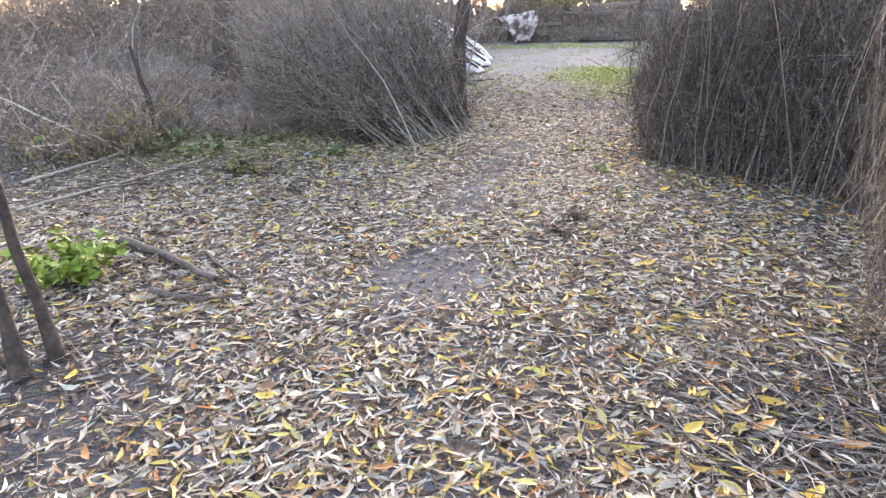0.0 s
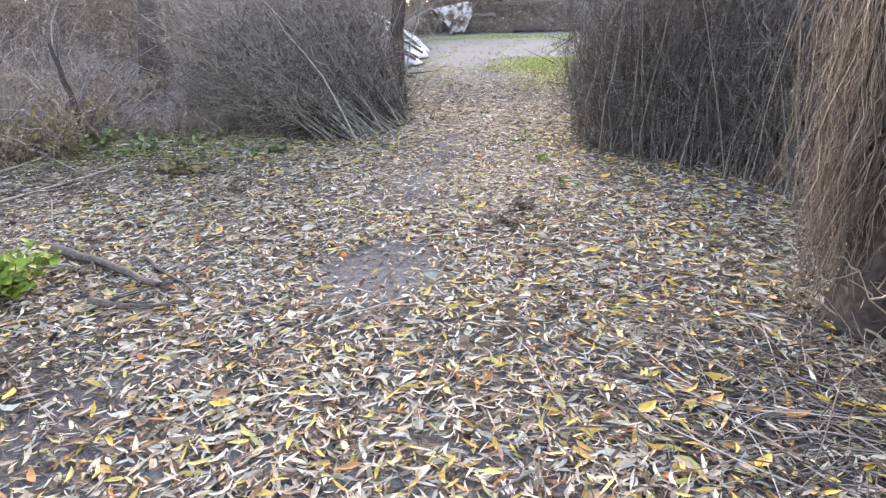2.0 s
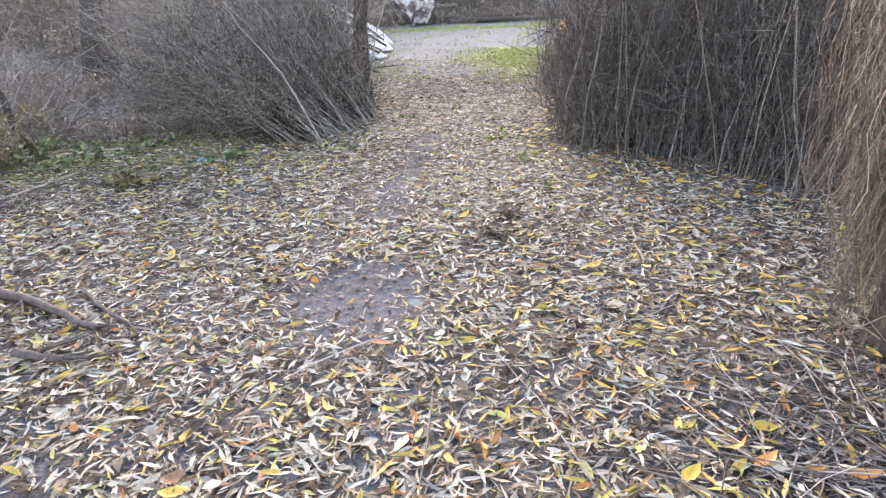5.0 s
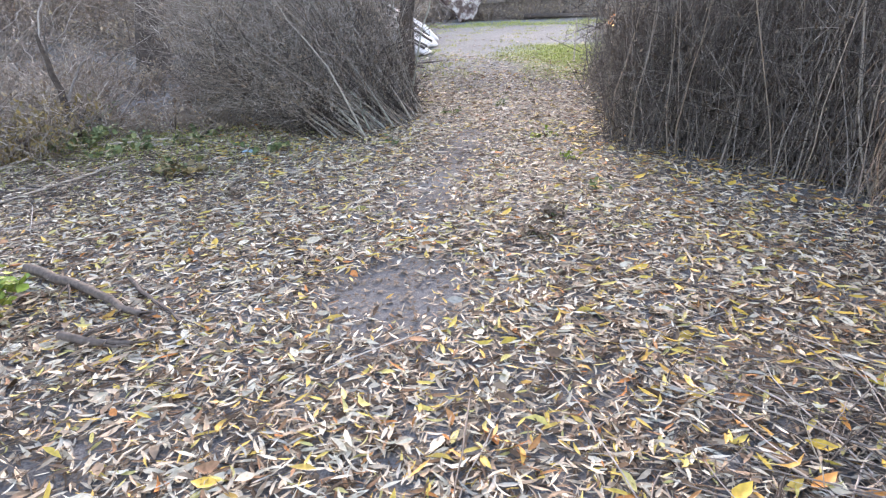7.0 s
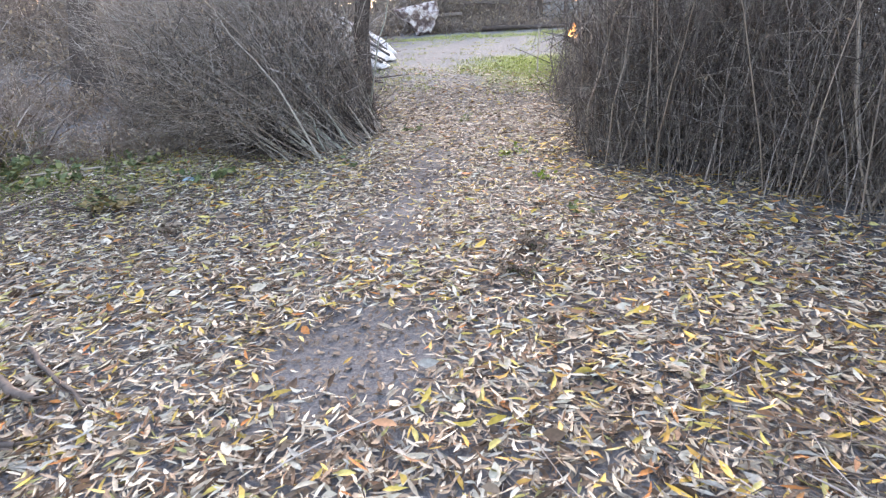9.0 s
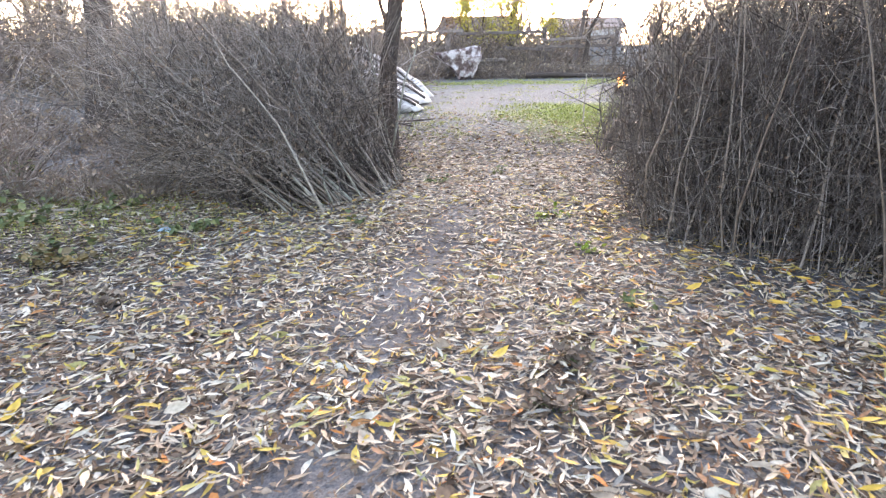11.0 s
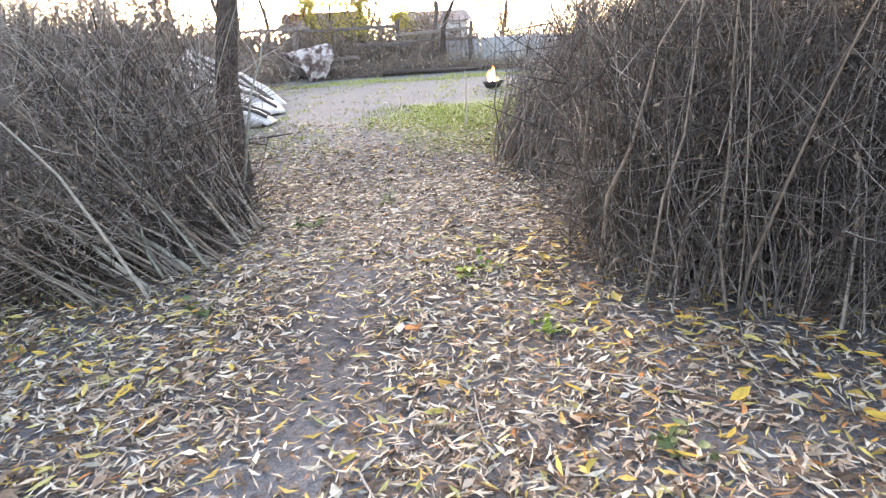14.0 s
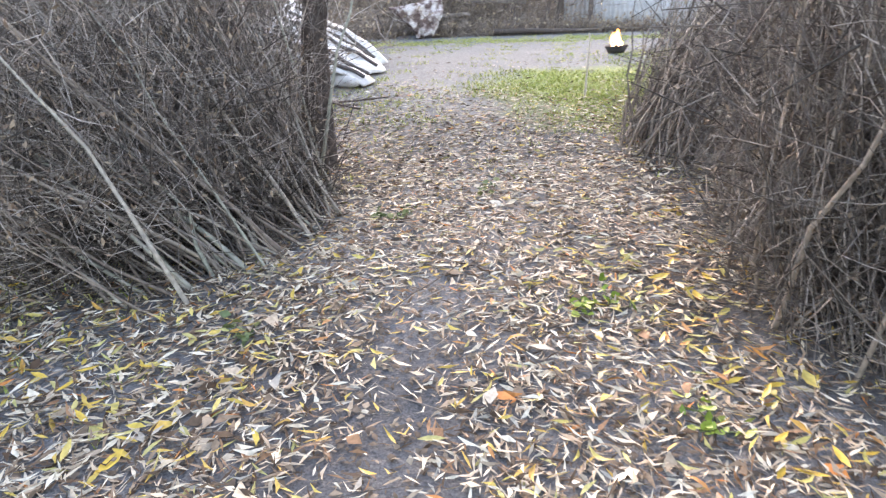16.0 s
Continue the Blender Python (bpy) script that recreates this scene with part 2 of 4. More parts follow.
def leaves(C, L, W, yaw, pitch, roll, curl, simple=False):
    """Lance-shaped leaves at the centres C: length, half width and turns as arrays; simple ones have no midrib."""
    s = np.array([-0.5, 0.0, 0.5]) if simple else np.array([-0.5, -0.18, 0.16, 0.5])
    w = np.array([0.12, 1.0, 0.05]) if simple else np.array([0.10, 1.0, 0.9, 0.04])
    cols = np.array([-1.0, 1.0]) if simple else np.array([-1.0, 0.0, 1.0])
    N, S, K = len(C), len(s), len(cols)
    X = L[:, None, None] * s[None, :, None] * np.ones((1, 1, K))
    Y = W[:, None, None] * w[None, :, None] * cols[None, None]
    Z = curl[:, None, None] * L[:, None, None] * ((s * 2) ** 2)[None, :, None] + 0.35 * np.abs(Y)
    Y = Y + (curl * L * 0.8)[:, None, None] * ((s * 2) ** 2)[None, :, None] * np.sign(np.sin(yaw * 7))[:, None, None]
    cr, sr = np.cos(roll)[:, None, None], np.sin(roll)[:, None, None]
    Y, Z = Y * cr - Z * sr, Y * sr + Z * cr
    cp, sp = np.cos(pitch)[:, None, None], np.sin(pitch)[:, None, None]
    X, Z = X * cp - Z * sp, X * sp + Z * cp
    cy, sy = np.cos(yaw)[:, None, None], np.sin(yaw)[:, None, None]
    X, Y = X * cy - Y * sy, X * sy + Y * cy
    V = np.stack([X, Y, Z], -1) + C[:, None, None]
    idx = np.arange(N * S * K).reshape(N, S, K)
    Q = np.stack([idx[:, :-1, :-1], idx[:, 1:, :-1], idx[:, 1:, 1:], idx[:, :-1, 1:]], -1)
    return V.reshape(-1, 3), Q.reshape(-1, 4)


def leaf_cloud(C, size, spread=1.0, width=0.13, simple=True):
    k = len(C)
    L = size * rng.uniform(0.6, 1.3, k)
    return leaves(C, L, L * width * rng.uniform(0.7, 1.4, k), rng.uniform(0, 6.28, k), rng.normal(0, spread, k), rng.normal(0, spread, k), rng.uniform(-0.05, 0.22, k), simple)


def arcs(base, way, length, bend, n_pts, wob=0.02):
    """Bent stems from base along way; bend pulls the far end sideways and down."""
    N = len(base)
    s = np.linspace(0, 1, n_pts)
    P = base[:, None] + way[:, None] * (length[:, None] * s)[..., None]
    P = P + bend[:, None] * (s ** 2)[None, :, None]
    jit = np.cumsum(rng.normal(0, 1, (N, n_pts, 3)), 1) * (wob * length)[:, None, None]
    jit -= jit[:, :1]
    return P + jit


def unit(v):
    return v / (np.linalg.norm(v, axis=-1, keepdims=True) + 1e-9)


def part(name, me, parent, label="", m=None):
    ob = new(name, me)
    if parent is not None:
        ob.parent = parent
    if m is not None:
        ob.matrix_basis = m
    if label:
        tagged(ob, label)
    return ob


def thing(name, x, y, label, category, group=""):
    ob = new(name)
    ob.empty_display_size = 0.1
    ob.location = (x, y, float(gz(x, y)))
    bpy.context.view_layer.update()
    return tagged(ob, label, category, group)


def bm_mesh(name, bm, mat, smooth=False):
    me = bpy.data.meshes.new(name)
    bm.normal_update()
    bm.to_mesh(me)
    bm.free()
    for p in me.polygons:
        p.use_smooth = smooth
    me.materials.append(mat)
    return me


def box_mesh(name, sx, sy, sz, mat, bev=0.006, rough=0.0):
    bm = bmesh.new()
    bmesh.ops.create_cube(bm, size=1)
    bmesh.ops.scale(bm, vec=(sx, sy, sz), verts=bm.verts)
    if rough:
        bmesh.ops.subdivide_edges(bm, edges=[e for e in bm.edges if e.calc_length() > 0.8 * max(sx, sy, sz)], cuts=5)
        for v in bm.verts:
            v.co += Vector(noise.noise_vector(v.co * 3 + Vector((sx, sy, sz)))) * rough
    if bev:
        bmesh.ops.bevel(bm, geom=bm.edges[:], offset=bev, segments=1, affect="EDGES")
    return bm_mesh(name, bm, mat)


def local(thing_ob, V):
    return V - np.array(thing_ob.location)


# ---- ground ----
def axis(lo, a, b_, hi, fine_step):
    mid = np.arange(a, b_, fine_step)
    left = a - np.geomspace(0.3, a - lo, 14)[::-1]
    right = b_ + np.geomspace(0.3, hi - b_, 14)
    return np.concatenate([left, mid, right])


gx, gy = axis(-400, -8, 7, 400, 0.16), axis(-400, -1, 20, 600, 0.16)
GX, GY = np.meshgrid(gx, gy, indexing="ij")
near = np.exp(-((GX / 12) ** 2 + ((GY - 8) / 14) ** 2))
GZ = gz(GX, GY) + near * rng.normal(0, 0.004, GX.shape)
GZ += 0.30 * np.clip((-GX - 3.5) / 6, 0, 1) * np.clip((GY - 5) / 6, 0, 1)
gi = np.arange(GX.size).reshape(GX.shape)
gq = np.stack([gi[:-1, :-1], gi[1:, :-1], gi[1:, 1:], gi[:-1, 1:]], -1).reshape(-1, 4)
ground = new("ground", fast_mesh("ground", np.stack([GX, GY, GZ], -1), gq, M_SOIL))
tagged(ground, "bare dark earth with worn grey clearing beyond leaf litter", "ground", "", "structure")


# ---- leaf litter ----
def bare(x, y):
    """How thinly the leaves lie: the muddy patch, the trodden line and spots thinned to darken the ground."""
    k = 0.95 * np.exp(-(((x + 0.2) / 0.38) ** 2 + ((y - 3.2) / 0.5) ** 2) ** 2)
    k = np.maximum(k, 0.65 * np.exp(-((x + 0.05 - 0.1 * np.sin(y)) / 0.22) ** 2) * ((y > 4.4) & (y < 7.2)))
    k = np.maximum(k, np.clip((y - 9.3) / 4.5, 0, 0.94))
    k = np.maximum(k, np.clip((-x - 2.9 - 0.12 * y) / 2.0, 0, 0.85))
    k = np.maximum(k, 0.38 * np.exp(-(((x - 1.9) / 0.8) ** 2 + ((y - 1.7) / 0.9) ** 2) ** 2))
    k = np.maximum(k, 0.5 * np.exp(-(((x + 1.7) / 0.8) ** 2 + ((y - 1.4) / 0.9) ** 2) ** 2))
    # fewer pale leaves along the right stack's foot stand for its shade
    k = np.maximum(k, 0.5 * np.exp(-((x - 1.6 - 0.62 * (6.5 - y)) / 0.45) ** 2) * ((y > 3.4) & (y < 6.8)))
    patches = np.sin(3.1 * x + 1.3 * y) * np.sin(2.3 * y - 1.1 * x) * 0.5 + 0.5
    return np.clip(k + 0.22 * patches, 0, 0.985)


def litter_leaves(lx, ly, simple):
    k = len(lx)
    L = rng.normal(0.063, 0.017, k).clip(0.025, 0.11)
    broad = rng.uniform(0, 1, k) < 0.035
    Wd = np.where(broad, 0.22, 0.082) * L * rng.uniform(0.6, 1.4, k)
    C = np.stack([lx, ly, gz(lx, ly) + 0.006 + np.abs(rng.normal(0, 0.016, k))], -1)
    return leaves(C, L, Wd, rng.uniform(0, 6.28, k), rng.normal(0, 0.14, k), rng.normal(0, 0.45, k), rng.normal(0.05, 0.08, k), simple)


NL = 330000
lx, ly = rng.uniform(-6.2, 3.6, NL), -0.2 + 15.5 * rng.uniform(0, 1, NL) ** 1.3
keep = rng.uniform(0, 1, NL) > bare(lx, ly)
keep &= ~((lx > 1.9 + 0.35 * np.abs(ly - 6.5)) & (ly > 6))
lx, ly = lx[keep], ly[keep]
close = (ly < 4.6) & (np.abs(lx - 0.2) < 0.9 + 0.5 * ly)
# thinner litter round about
ox, oy = rng.uniform(-11, 9, 120000), rng.uniform(-6, 9, 120000)
off = np.hypot(np.maximum(np.maximum(-6.2 - ox, ox - 3.6), 0), np.maximum(-0.2 - oy, 0))
out = ~((ox > -6.2) & (ox < 3.6) & (oy > -0.2)) & (rng.uniform(0, 1, 120000) < np.exp(-off / 2.2)) & ~((ox > 2.6) & (oy > 4.5))
fx, fy = np.concatenate([lx[~close], ox[out]]), np.concatenate([ly[~close], oy[out]])
litter = new("leaf_litter", fast_mesh("leaf_litter", *merged(litter_leaves(lx[close], ly[close], False), litter_leaves(fx, fy, True)), M_LEAF))
k = 75000
cx, cy = rng.normal(0.0, 2.2, k), rng.uniform(-0.2, 11.0, k)
cx[50000:], cy[50000:] = rng.uniform(-6.5, -1.8, 25000), rng.uniform(3.5, 8.5, 25000)
Lf = rng.uniform(0.015, 0.045, k)
crumbs = leaves(np.stack([cx, cy, gz(cx, cy) + 0.004 + rng.uniform(0, 0.008, k)], -1), Lf, Lf * rng.uniform(0.1, 0.4, k), rng.uniform(0, 6.28, k), rng.normal(0, 0.2, k), rng.normal(0, 0.3, k), rng.normal(0, 0.05, k), True)
tagged(new("leaf_crumbs", fast_mesh("leaf_crumbs", *crumbs, M_LEAF_BROWN)), "dark crumbled leaf scraps lying on the earth", "leaf litter", "", "stuff")
tagged(litter, "fallen willow leaves, pale tan, grey and yellow, covering the path", "leaf litter", "", "stuff")

# yellowed leaves, thick beside the willow, the stacks and the near way
k = 9000
yx, yy = rng.uniform(-3, 3, k), rng.uniform(0.5, 7.5, k)
want = 0.16 + 0.6 * np.exp(-((yy - 1.4) / 0.9) ** 2) * np.clip(0.4 + 0.35 * yx, 0.15, 1) + 0.5 * np.exp(-((yx - 1.2 - 0.62 * (6.5 - yy)) / 0.35) ** 2) * (yy > 4.2) + 0.5 * np.exp(-((yy - 6.4) / 0.35) ** 2) * (yx < -0.5)
keep = rng.uniform(0, 1, k) < want * (1 - 0.8 * bare(yx, yy))
yx, yy = yx[keep], yy[keep]
k = len(yx)
Ly = rng.uniform(0.05, 0.095, k)
yl = leaves(np.stack([yx, yy, gz(yx, yy) + 0.022 + np.abs(rng.normal(0, 0.012, k))], -1), Ly, Ly * rng.uniform(0.07, 0.14, k), rng.uniform(0, 6.28, k), rng.normal(0, 0.15, k), rng.normal(0, 0.4, k), rng.normal(0.05, 0.08, k))
M_LEAF_OCHRE = varied("ochre_leaf", [(0, (0.50, 0.37, 0.07)), (0.3, (0.56, 0.46, 0.14)), (0.55, (0.46, 0.40, 0.15)), (0.75, (0.52, 0.30, 0.07)), (0.9, (0.42, 0.20, 0.07))], 50, 0.6, "island", 0.7, 1.15, "CONSTANT", 0.2, 0.002)
tagged(new("yellow_leaf_litter", fast_mesh("yellow_leaf_litter", *yl, M_LEAF_OCHRE)), "yellow and ochre willow leaves lying over the paler litter", "leaf litter", "", "stuff")

# fresh yellow and orange leaves lying on top
leaf_kinds = []
for i in range(6):
    Lk = np.array([rng.uniform(0.075, 0.10)])
    leaf_kinds.append(fast_mesh("leaf", *leaves(np.zeros((1, 3)), Lk, Lk * (0.11 if i < 5 else 0.22), np.zeros(1), np.zeros(1), np.full(1, rng.normal(0, 0.3)), np.array([rng.uniform(0.05, 0.14)])), M_LEAF_Y))
for i in range(300):
    x, y = rng.uniform(-2.6, 2.8), 0.9 + 6.6 * rng.uniform() ** 1.2
    if rng.uniform() < 0.45:
        x = 1.0 + abs(rng.normal(0, 0.8))
    elif rng.uniform() < 0.3:
        y = rng.uniform(4.6, 6.6)
        x = 1.3 + 0.62 * (6.5 - y) + rng.normal(-0.1, 0.25)
    elif rng.uniform() < 0.4:
        x, y = rng.uniform(-2.8, -0.6), rng.normal(6.3, 0.35)
    part("fallen_leaf", leaf_kinds[int(rng.integers(0, 6))], ground, "", pose(x, y, float(gz(x, y)) + 0.034, rng.normal(0, 10), rng.normal(0, 10), rng.uniform(0, 360)))

# thin twigs among the leaves
k = 3600
tx, ty = rng.uniform(-6.5, 3.2, k), rng.uniform(0.3, 10, k)
tx[:900], ty[:900] = rng.normal(2.0, 0.55, 900), rng.normal(1.7, 0.5, 900)
wgt = 0.10 + 0.8 * (tx < -2.6 + 0.1 * ty) + 0.9 * np.exp(-(((tx - 1.9) / 0.8) ** 2 + ((ty - 1.8) / 0.9) ** 2))
keep = rng.uniform(0, 1, k) < wgt
tx, ty = tx[keep], ty[keep]
k = len(tx)
yw = rng.uniform(0, 6.28, k)
tw = arcs(np.stack([tx, ty, gz(tx, ty) + 0.02], -1), np.stack([np.cos(yw), np.sin(yw), np.abs(rng.normal(0, 0.05, k))], -1), rng.uniform(0.15, 0.75, k), rng.normal(0, 0.06, (k, 3)) * [1, 1, 0.2], 6, 0.015)
twr = rng.uniform(0.0015, 0.005, k)[:, None] * np.linspace(1, 0.4, 6)
tagged(new("twig_litter", fast_mesh("twig_litter", *tubes(tw, twr, 4), M_TWIG_GREY)), "thin grey willow twigs strewn over the fallen leaves", "twigs", "", "stuff")

k = 1900
tx, ty = rng.normal(1.75, 0.5, k), rng.normal(1.6, 0.5, k)
tx[700:1000], ty[700:1000] = rng.normal(-1.9, 0.4, 300), rng.normal(1.5, 0.45, 300)
tx[1000:], ty[1000:] = rng.normal(-3.6, 0.9, 900), rng.normal(5.6, 0.7, 900)
yw = rng.normal(-0.5, 0.9, k)
tw = arcs(np.stack([tx, ty, gz(tx, ty) + 0.024], -1), np.stack([np.cos(yw), np.sin(yw), np.abs(rng.normal(0, 0.06, k))], -1), rng.uniform(0.1, 0.5, k), rng.normal(0, 0.06, (k, 3)) * [1, 1, 0.2], 6, 0.02)
twr = rng.uniform(0.0015, 0.004, k)[:, None] * np.linspace(1, 0.4, 6)
tagged(new("dark_twig_litter", fast_mesh("dark_twig_litter", *tubes(tw, twr, 4), M_TWIG_DARK)), "dark rotting twigs matted into the leaf litter", "twigs", "", "stuff")

# ---- grass of the clearing ----
k = 60000
qx, qy = rng.uniform(-3.5, 6.5, k), rng.uniform(8.6, 24, k)
edge = np.sin(1.7 * qx + 0.8) * 0.6 + np.sin(2.9 * qy) * 0.5
lawn = np.exp(-(((qx - 2.1 - 0.25 * edge) / 1.85) ** 2 + ((qy - 12.3 - edge) / 1.75) ** 2) ** 2)
strip = 0.35 * np.exp(-((qy - 21.4 - 0.6 * edge) / 1.0) ** 2) + 0.5 * np.exp(-(((qx - 4.2) / 1.4) ** 2 + ((qy - 15.4) / 1.2) ** 2)) + 0.12 * (np.sin(4.1 * qx + 2.3 * qy) * np.sin(3.3 * qy - qx) > 0.35) + 0.35 * np.exp(-(((qx + 0.9) / 0.6) ** 2 + ((qy - 11.5) / 1.3) ** 2))
keep = rng.uniform(0, 1, k) < np.maximum(lawn, strip) * 1.0
qx, qy = qx[keep], qy[keep]
side_x, side_y = rng.normal(-3.8, 1.0, 2600), rng.normal(6.7, 0.6, 2600)
qx, qy = np.concatenate([qx, side_x]), np.concatenate([qy, side_y])
reps = 4
qx, qy = (np.repeat(qx, reps) + rng.normal(0, 0.04, reps * len(qx))), (np.repeat(qy, reps) + rng.normal(0, 0.04, reps * len(qy)))
k = len(qx)
yw = rng.uniform(0, 6.28, k)
gb_ = np.stack([qx, qy, gz(qx, qy) - 0.005], -1)
h = rng.uniform(0.02, 0.06, k)[:, None]
lean = np.stack([np.cos(yw), np.sin(yw)], -1) * h * rng.uniform(0.3, 1.1, (k, 1))
side = np.stack([-np.sin(yw), np.cos(yw), 0 * yw], -1) * 0.007
tip = gb_ + np.concatenate([lean, h], 1)
V = np.stack([gb_ - side, gb_ + side, tip], 1)
tagged(new("grass", fast_mesh("grass", V, np.arange(3 * k).reshape(-1, 3), M_GRASS)), "short green grass around the clearing", "grass", "", "stuff")


# ---- brushwood stacks ----
def rod_kinds(count, thick, mat):
    kinds = []
    for i in range(count):
        P = arcs(np.zeros((1, 3)), np.array([[0, 0, 1.0]]), np.ones(1), np.array([[rng.uniform(0.04, 0.24), rng.normal(0, 0.05), -0.03]]), 7, 0.016)
        R = thick * rng.uniform(0.8, 1.3) * np.linspace(1, 0.3, 7)[None]
        kinds.append(fast_mesh("rod", *tubes(P, R, 5), mat))
    return kinds


RODS, BROWN_RODS = rod_kinds(14, 0.0075, M_ROD), rod_kinds(14, 0.0075, M_ROD_BROWN)


def place_rod(stack, base, way, length, fat, kinds, arch):
    z = Vector(way).normalized()
    x = Vector(arch) - z * Vector(arch).dot(z)
    x = x.normalized() if x.length > 0.01 else z.orthogonal().normalized()
    rot = Matrix((x, z.cross(x), z)).transposed().to_4x4() @ Matrix.Rotation(rng.normal(0, 0.6), 4, "Z")
    m = Matrix.Translation(Vector(base) - stack.location) @ rot @ Matrix.Diagonal((fat, fat, length, 1))
    part("rod", kinds[int(rng.integers(0, len(kinds)))], stack, "", m)


def along(line, s):
    line = np.array(line, float)
    d = np.concatenate([[0], np.cumsum(np.linalg.norm(np.diff(line, axis=0), axis=1))])
    s = np.asarray(s) * d[-1]
    return np.stack([np.interp(s, d, line[:, 0]), np.interp(s, d, line[:, 1])], -1)


def brush_stack(name, label, line, inward, depth, lean, height, n_rods, n_fill, n_twigs, n_leaves, leaf_mat, group, twig_mat, spread=0.14, sparse_low=0.0, leaf=0.04, fat=(0.6, 1.8), kinds=BROWN_RODS, arch=(0.0, 0.0, 0.0), wild=0.65, rods_to=1.0, keep_off=None):
    """Rods stood on end along a line: single rods on the face, a mass of thinner ones behind, side twigs and dry leaves.
    lean(s) and height(s) give the slant and height along the line; arch is the way the tops bend, as a share of their length."""
    arch = np.array(arch, float)
    c = along(line, [0.5])[0] + np.array(inward) * depth * 0.5
    st = thing(name, c[0], c[1], label, "brushwood", group)

    def stems(k, dmin, dmax, loose=1.0, upto=1.0):
        s = rng.uniform(0, upto, k)
        d = dmin + (dmax - dmin) * rng.uniform(0, 1, k) ** 1.3
        p = along(line, s) + np.array(inward) * d[:, None] + rng.normal(0, 0.06, (k, 2))
        if keep_off:
            p[:, 0] -= np.where((p[:, 0] > keep_off[0]) & (p[:, 1] > keep_off[1]), keep_off[2], 0)
        base = np.concatenate([p, gz(p[:, 0], p[:, 1])[:, None] - 0.02], 1)
        way = unit(np.array([lean(v) for v in s]) + rng.normal(0, spread * loose, (k, 3)) * [1, 1, 0.3])
        hs = np.array([height(v) for v in s]) * rng.uniform(0.5, 1.1, k) + 0.28 * d
        return base, way, hs / np.maximum(way[:, 2], 0.35)

    base, way, ln = stems(n_rods, -0.05, 0.36, 1.0, rods_to)
    for q in range(n_rods):
        place_rod(st, base[q], way[q], ln[q], rng.uniform(*fat), kinds, arch)
    base, way, ln = stems(n_fill, 0.05, depth)
    P = arcs(base, way, ln, rng.normal(0, 0.16, (n_fill, 3)) + arch * ln[:, None], 6, 0.034)
    R = rng.uniform(0.0015, 0.0055, n_fill)[:, None] * np.linspace(1, 0.3, 6)
    part("rod_mass", fast_mesh("rod_mass", local(st, tubes(P, R, 4)[0]), tubes(P, R, 4)[1], M_TWIG), st, "mass of thin brown rods")["kind"] = "stuff"
    base, way, ln = stems(n_twigs, -0.12, depth)
    t0 = sparse_low + (1 - sparse_low) * rng.uniform(0.0, 1.0, n_twigs)
    start = base + way * (ln * t0)[:, None] + arch * (ln * t0 ** 2)[:, None]
    tw = unit(0.8 * way + 1.5 * arch * t0[:, None] + rng.normal(0, wild, (n_twigs, 3)))
    P = arcs(start, tw, rng.uniform(0.08, 0.4, n_twigs), rng.normal(0, 0.06, (n_twigs, 3)), 3, 0.06)
    P[..., 2] = np.maximum(P[..., 2], 0.01)
    R = rng.uniform(0.0010, 0.0029, n_twigs)[:, None] * np.linspace(1, 0.4, 3)
    v, f = tubes(P, R, 3)
    part("twig_mass", fast_mesh("twig_mass", local(st, v), f, twig_mat), st, "fine side twigs")["kind"] = "stuff"
    # inner twigs in a dark colour deepen the shade within the stack
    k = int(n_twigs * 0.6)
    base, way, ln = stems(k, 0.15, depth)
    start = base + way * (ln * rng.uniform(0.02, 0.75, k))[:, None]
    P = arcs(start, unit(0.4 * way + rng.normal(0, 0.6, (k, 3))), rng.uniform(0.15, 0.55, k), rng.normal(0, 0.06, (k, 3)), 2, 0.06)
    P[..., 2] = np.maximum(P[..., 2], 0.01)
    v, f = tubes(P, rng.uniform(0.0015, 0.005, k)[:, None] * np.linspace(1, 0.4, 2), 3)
    part("inner_twig_mass", fast_mesh("inner_twig_mass", local(st, v), f, M_TWIG_DARK), st, "tangled inner twigs coloured dark for the shade inside the stack")["kind"] = "stuff"
    base, way, ln = stems(n_leaves, -0.12, min(depth, 0.9))
    at = rng.uniform(0.05 + sparse_low, 1, n_leaves)
    C = base + way * (ln * at)[:, None] + arch * (ln * at ** 2)[:, None] + rng.normal(0, 0.05, (n_leaves, 3))
    C[:, 2] = np.maximum(C[:, 2], 0.03)
    v, f = leaf_cloud(C, leaf, 1.0, 0.17)
    part("dry_foliage", fast_mesh("dry_foliage", local(st, v), f, leaf_mat), st, "withered brown leaves")["kind"] = "stuff"
    return st


def interp(*pairs):
    xs, ys = [p[0] for p in pairs], np.array([p[1] for p in pairs], float)
    return lambda s: np.array([np.interp(s, xs, ys[:, j]) for j in range(ys.shape[1])]) if ys.ndim > 1 else float(np.interp(s, xs, ys))


# the tall stack on the right of the way: front face, then the side along the way
brush_stack("brushwood_stack", "tall stack of upright grey-brown willow rods beside the path", [(1.38, 6.65), (1.55, 6.1), (2.2, 5.55), (2.85, 4.6), (4.2, 3.8), (6.0, 3.4)], (0.55, 0.83), 1.9,
            interp((0, (-0.02, 0.08, 1)), (0.12, (0.05, 0.10, 1)), (0.3, (0.15, 0.12, 1)), (1, (0.12, 0.15, 1))), interp((0, 1.9), (0.12, 2.3), (0.3, 3.0), (1, 3.4)), 95, 1900, 27000, 11000, M_LEAF_BROWN, "brushwood stacks", M_TWIG, 0.24, 0.05, 0.033, (0.5, 1.35), BROWN_RODS, (0.09, 0.06, -0.03), 0.75)
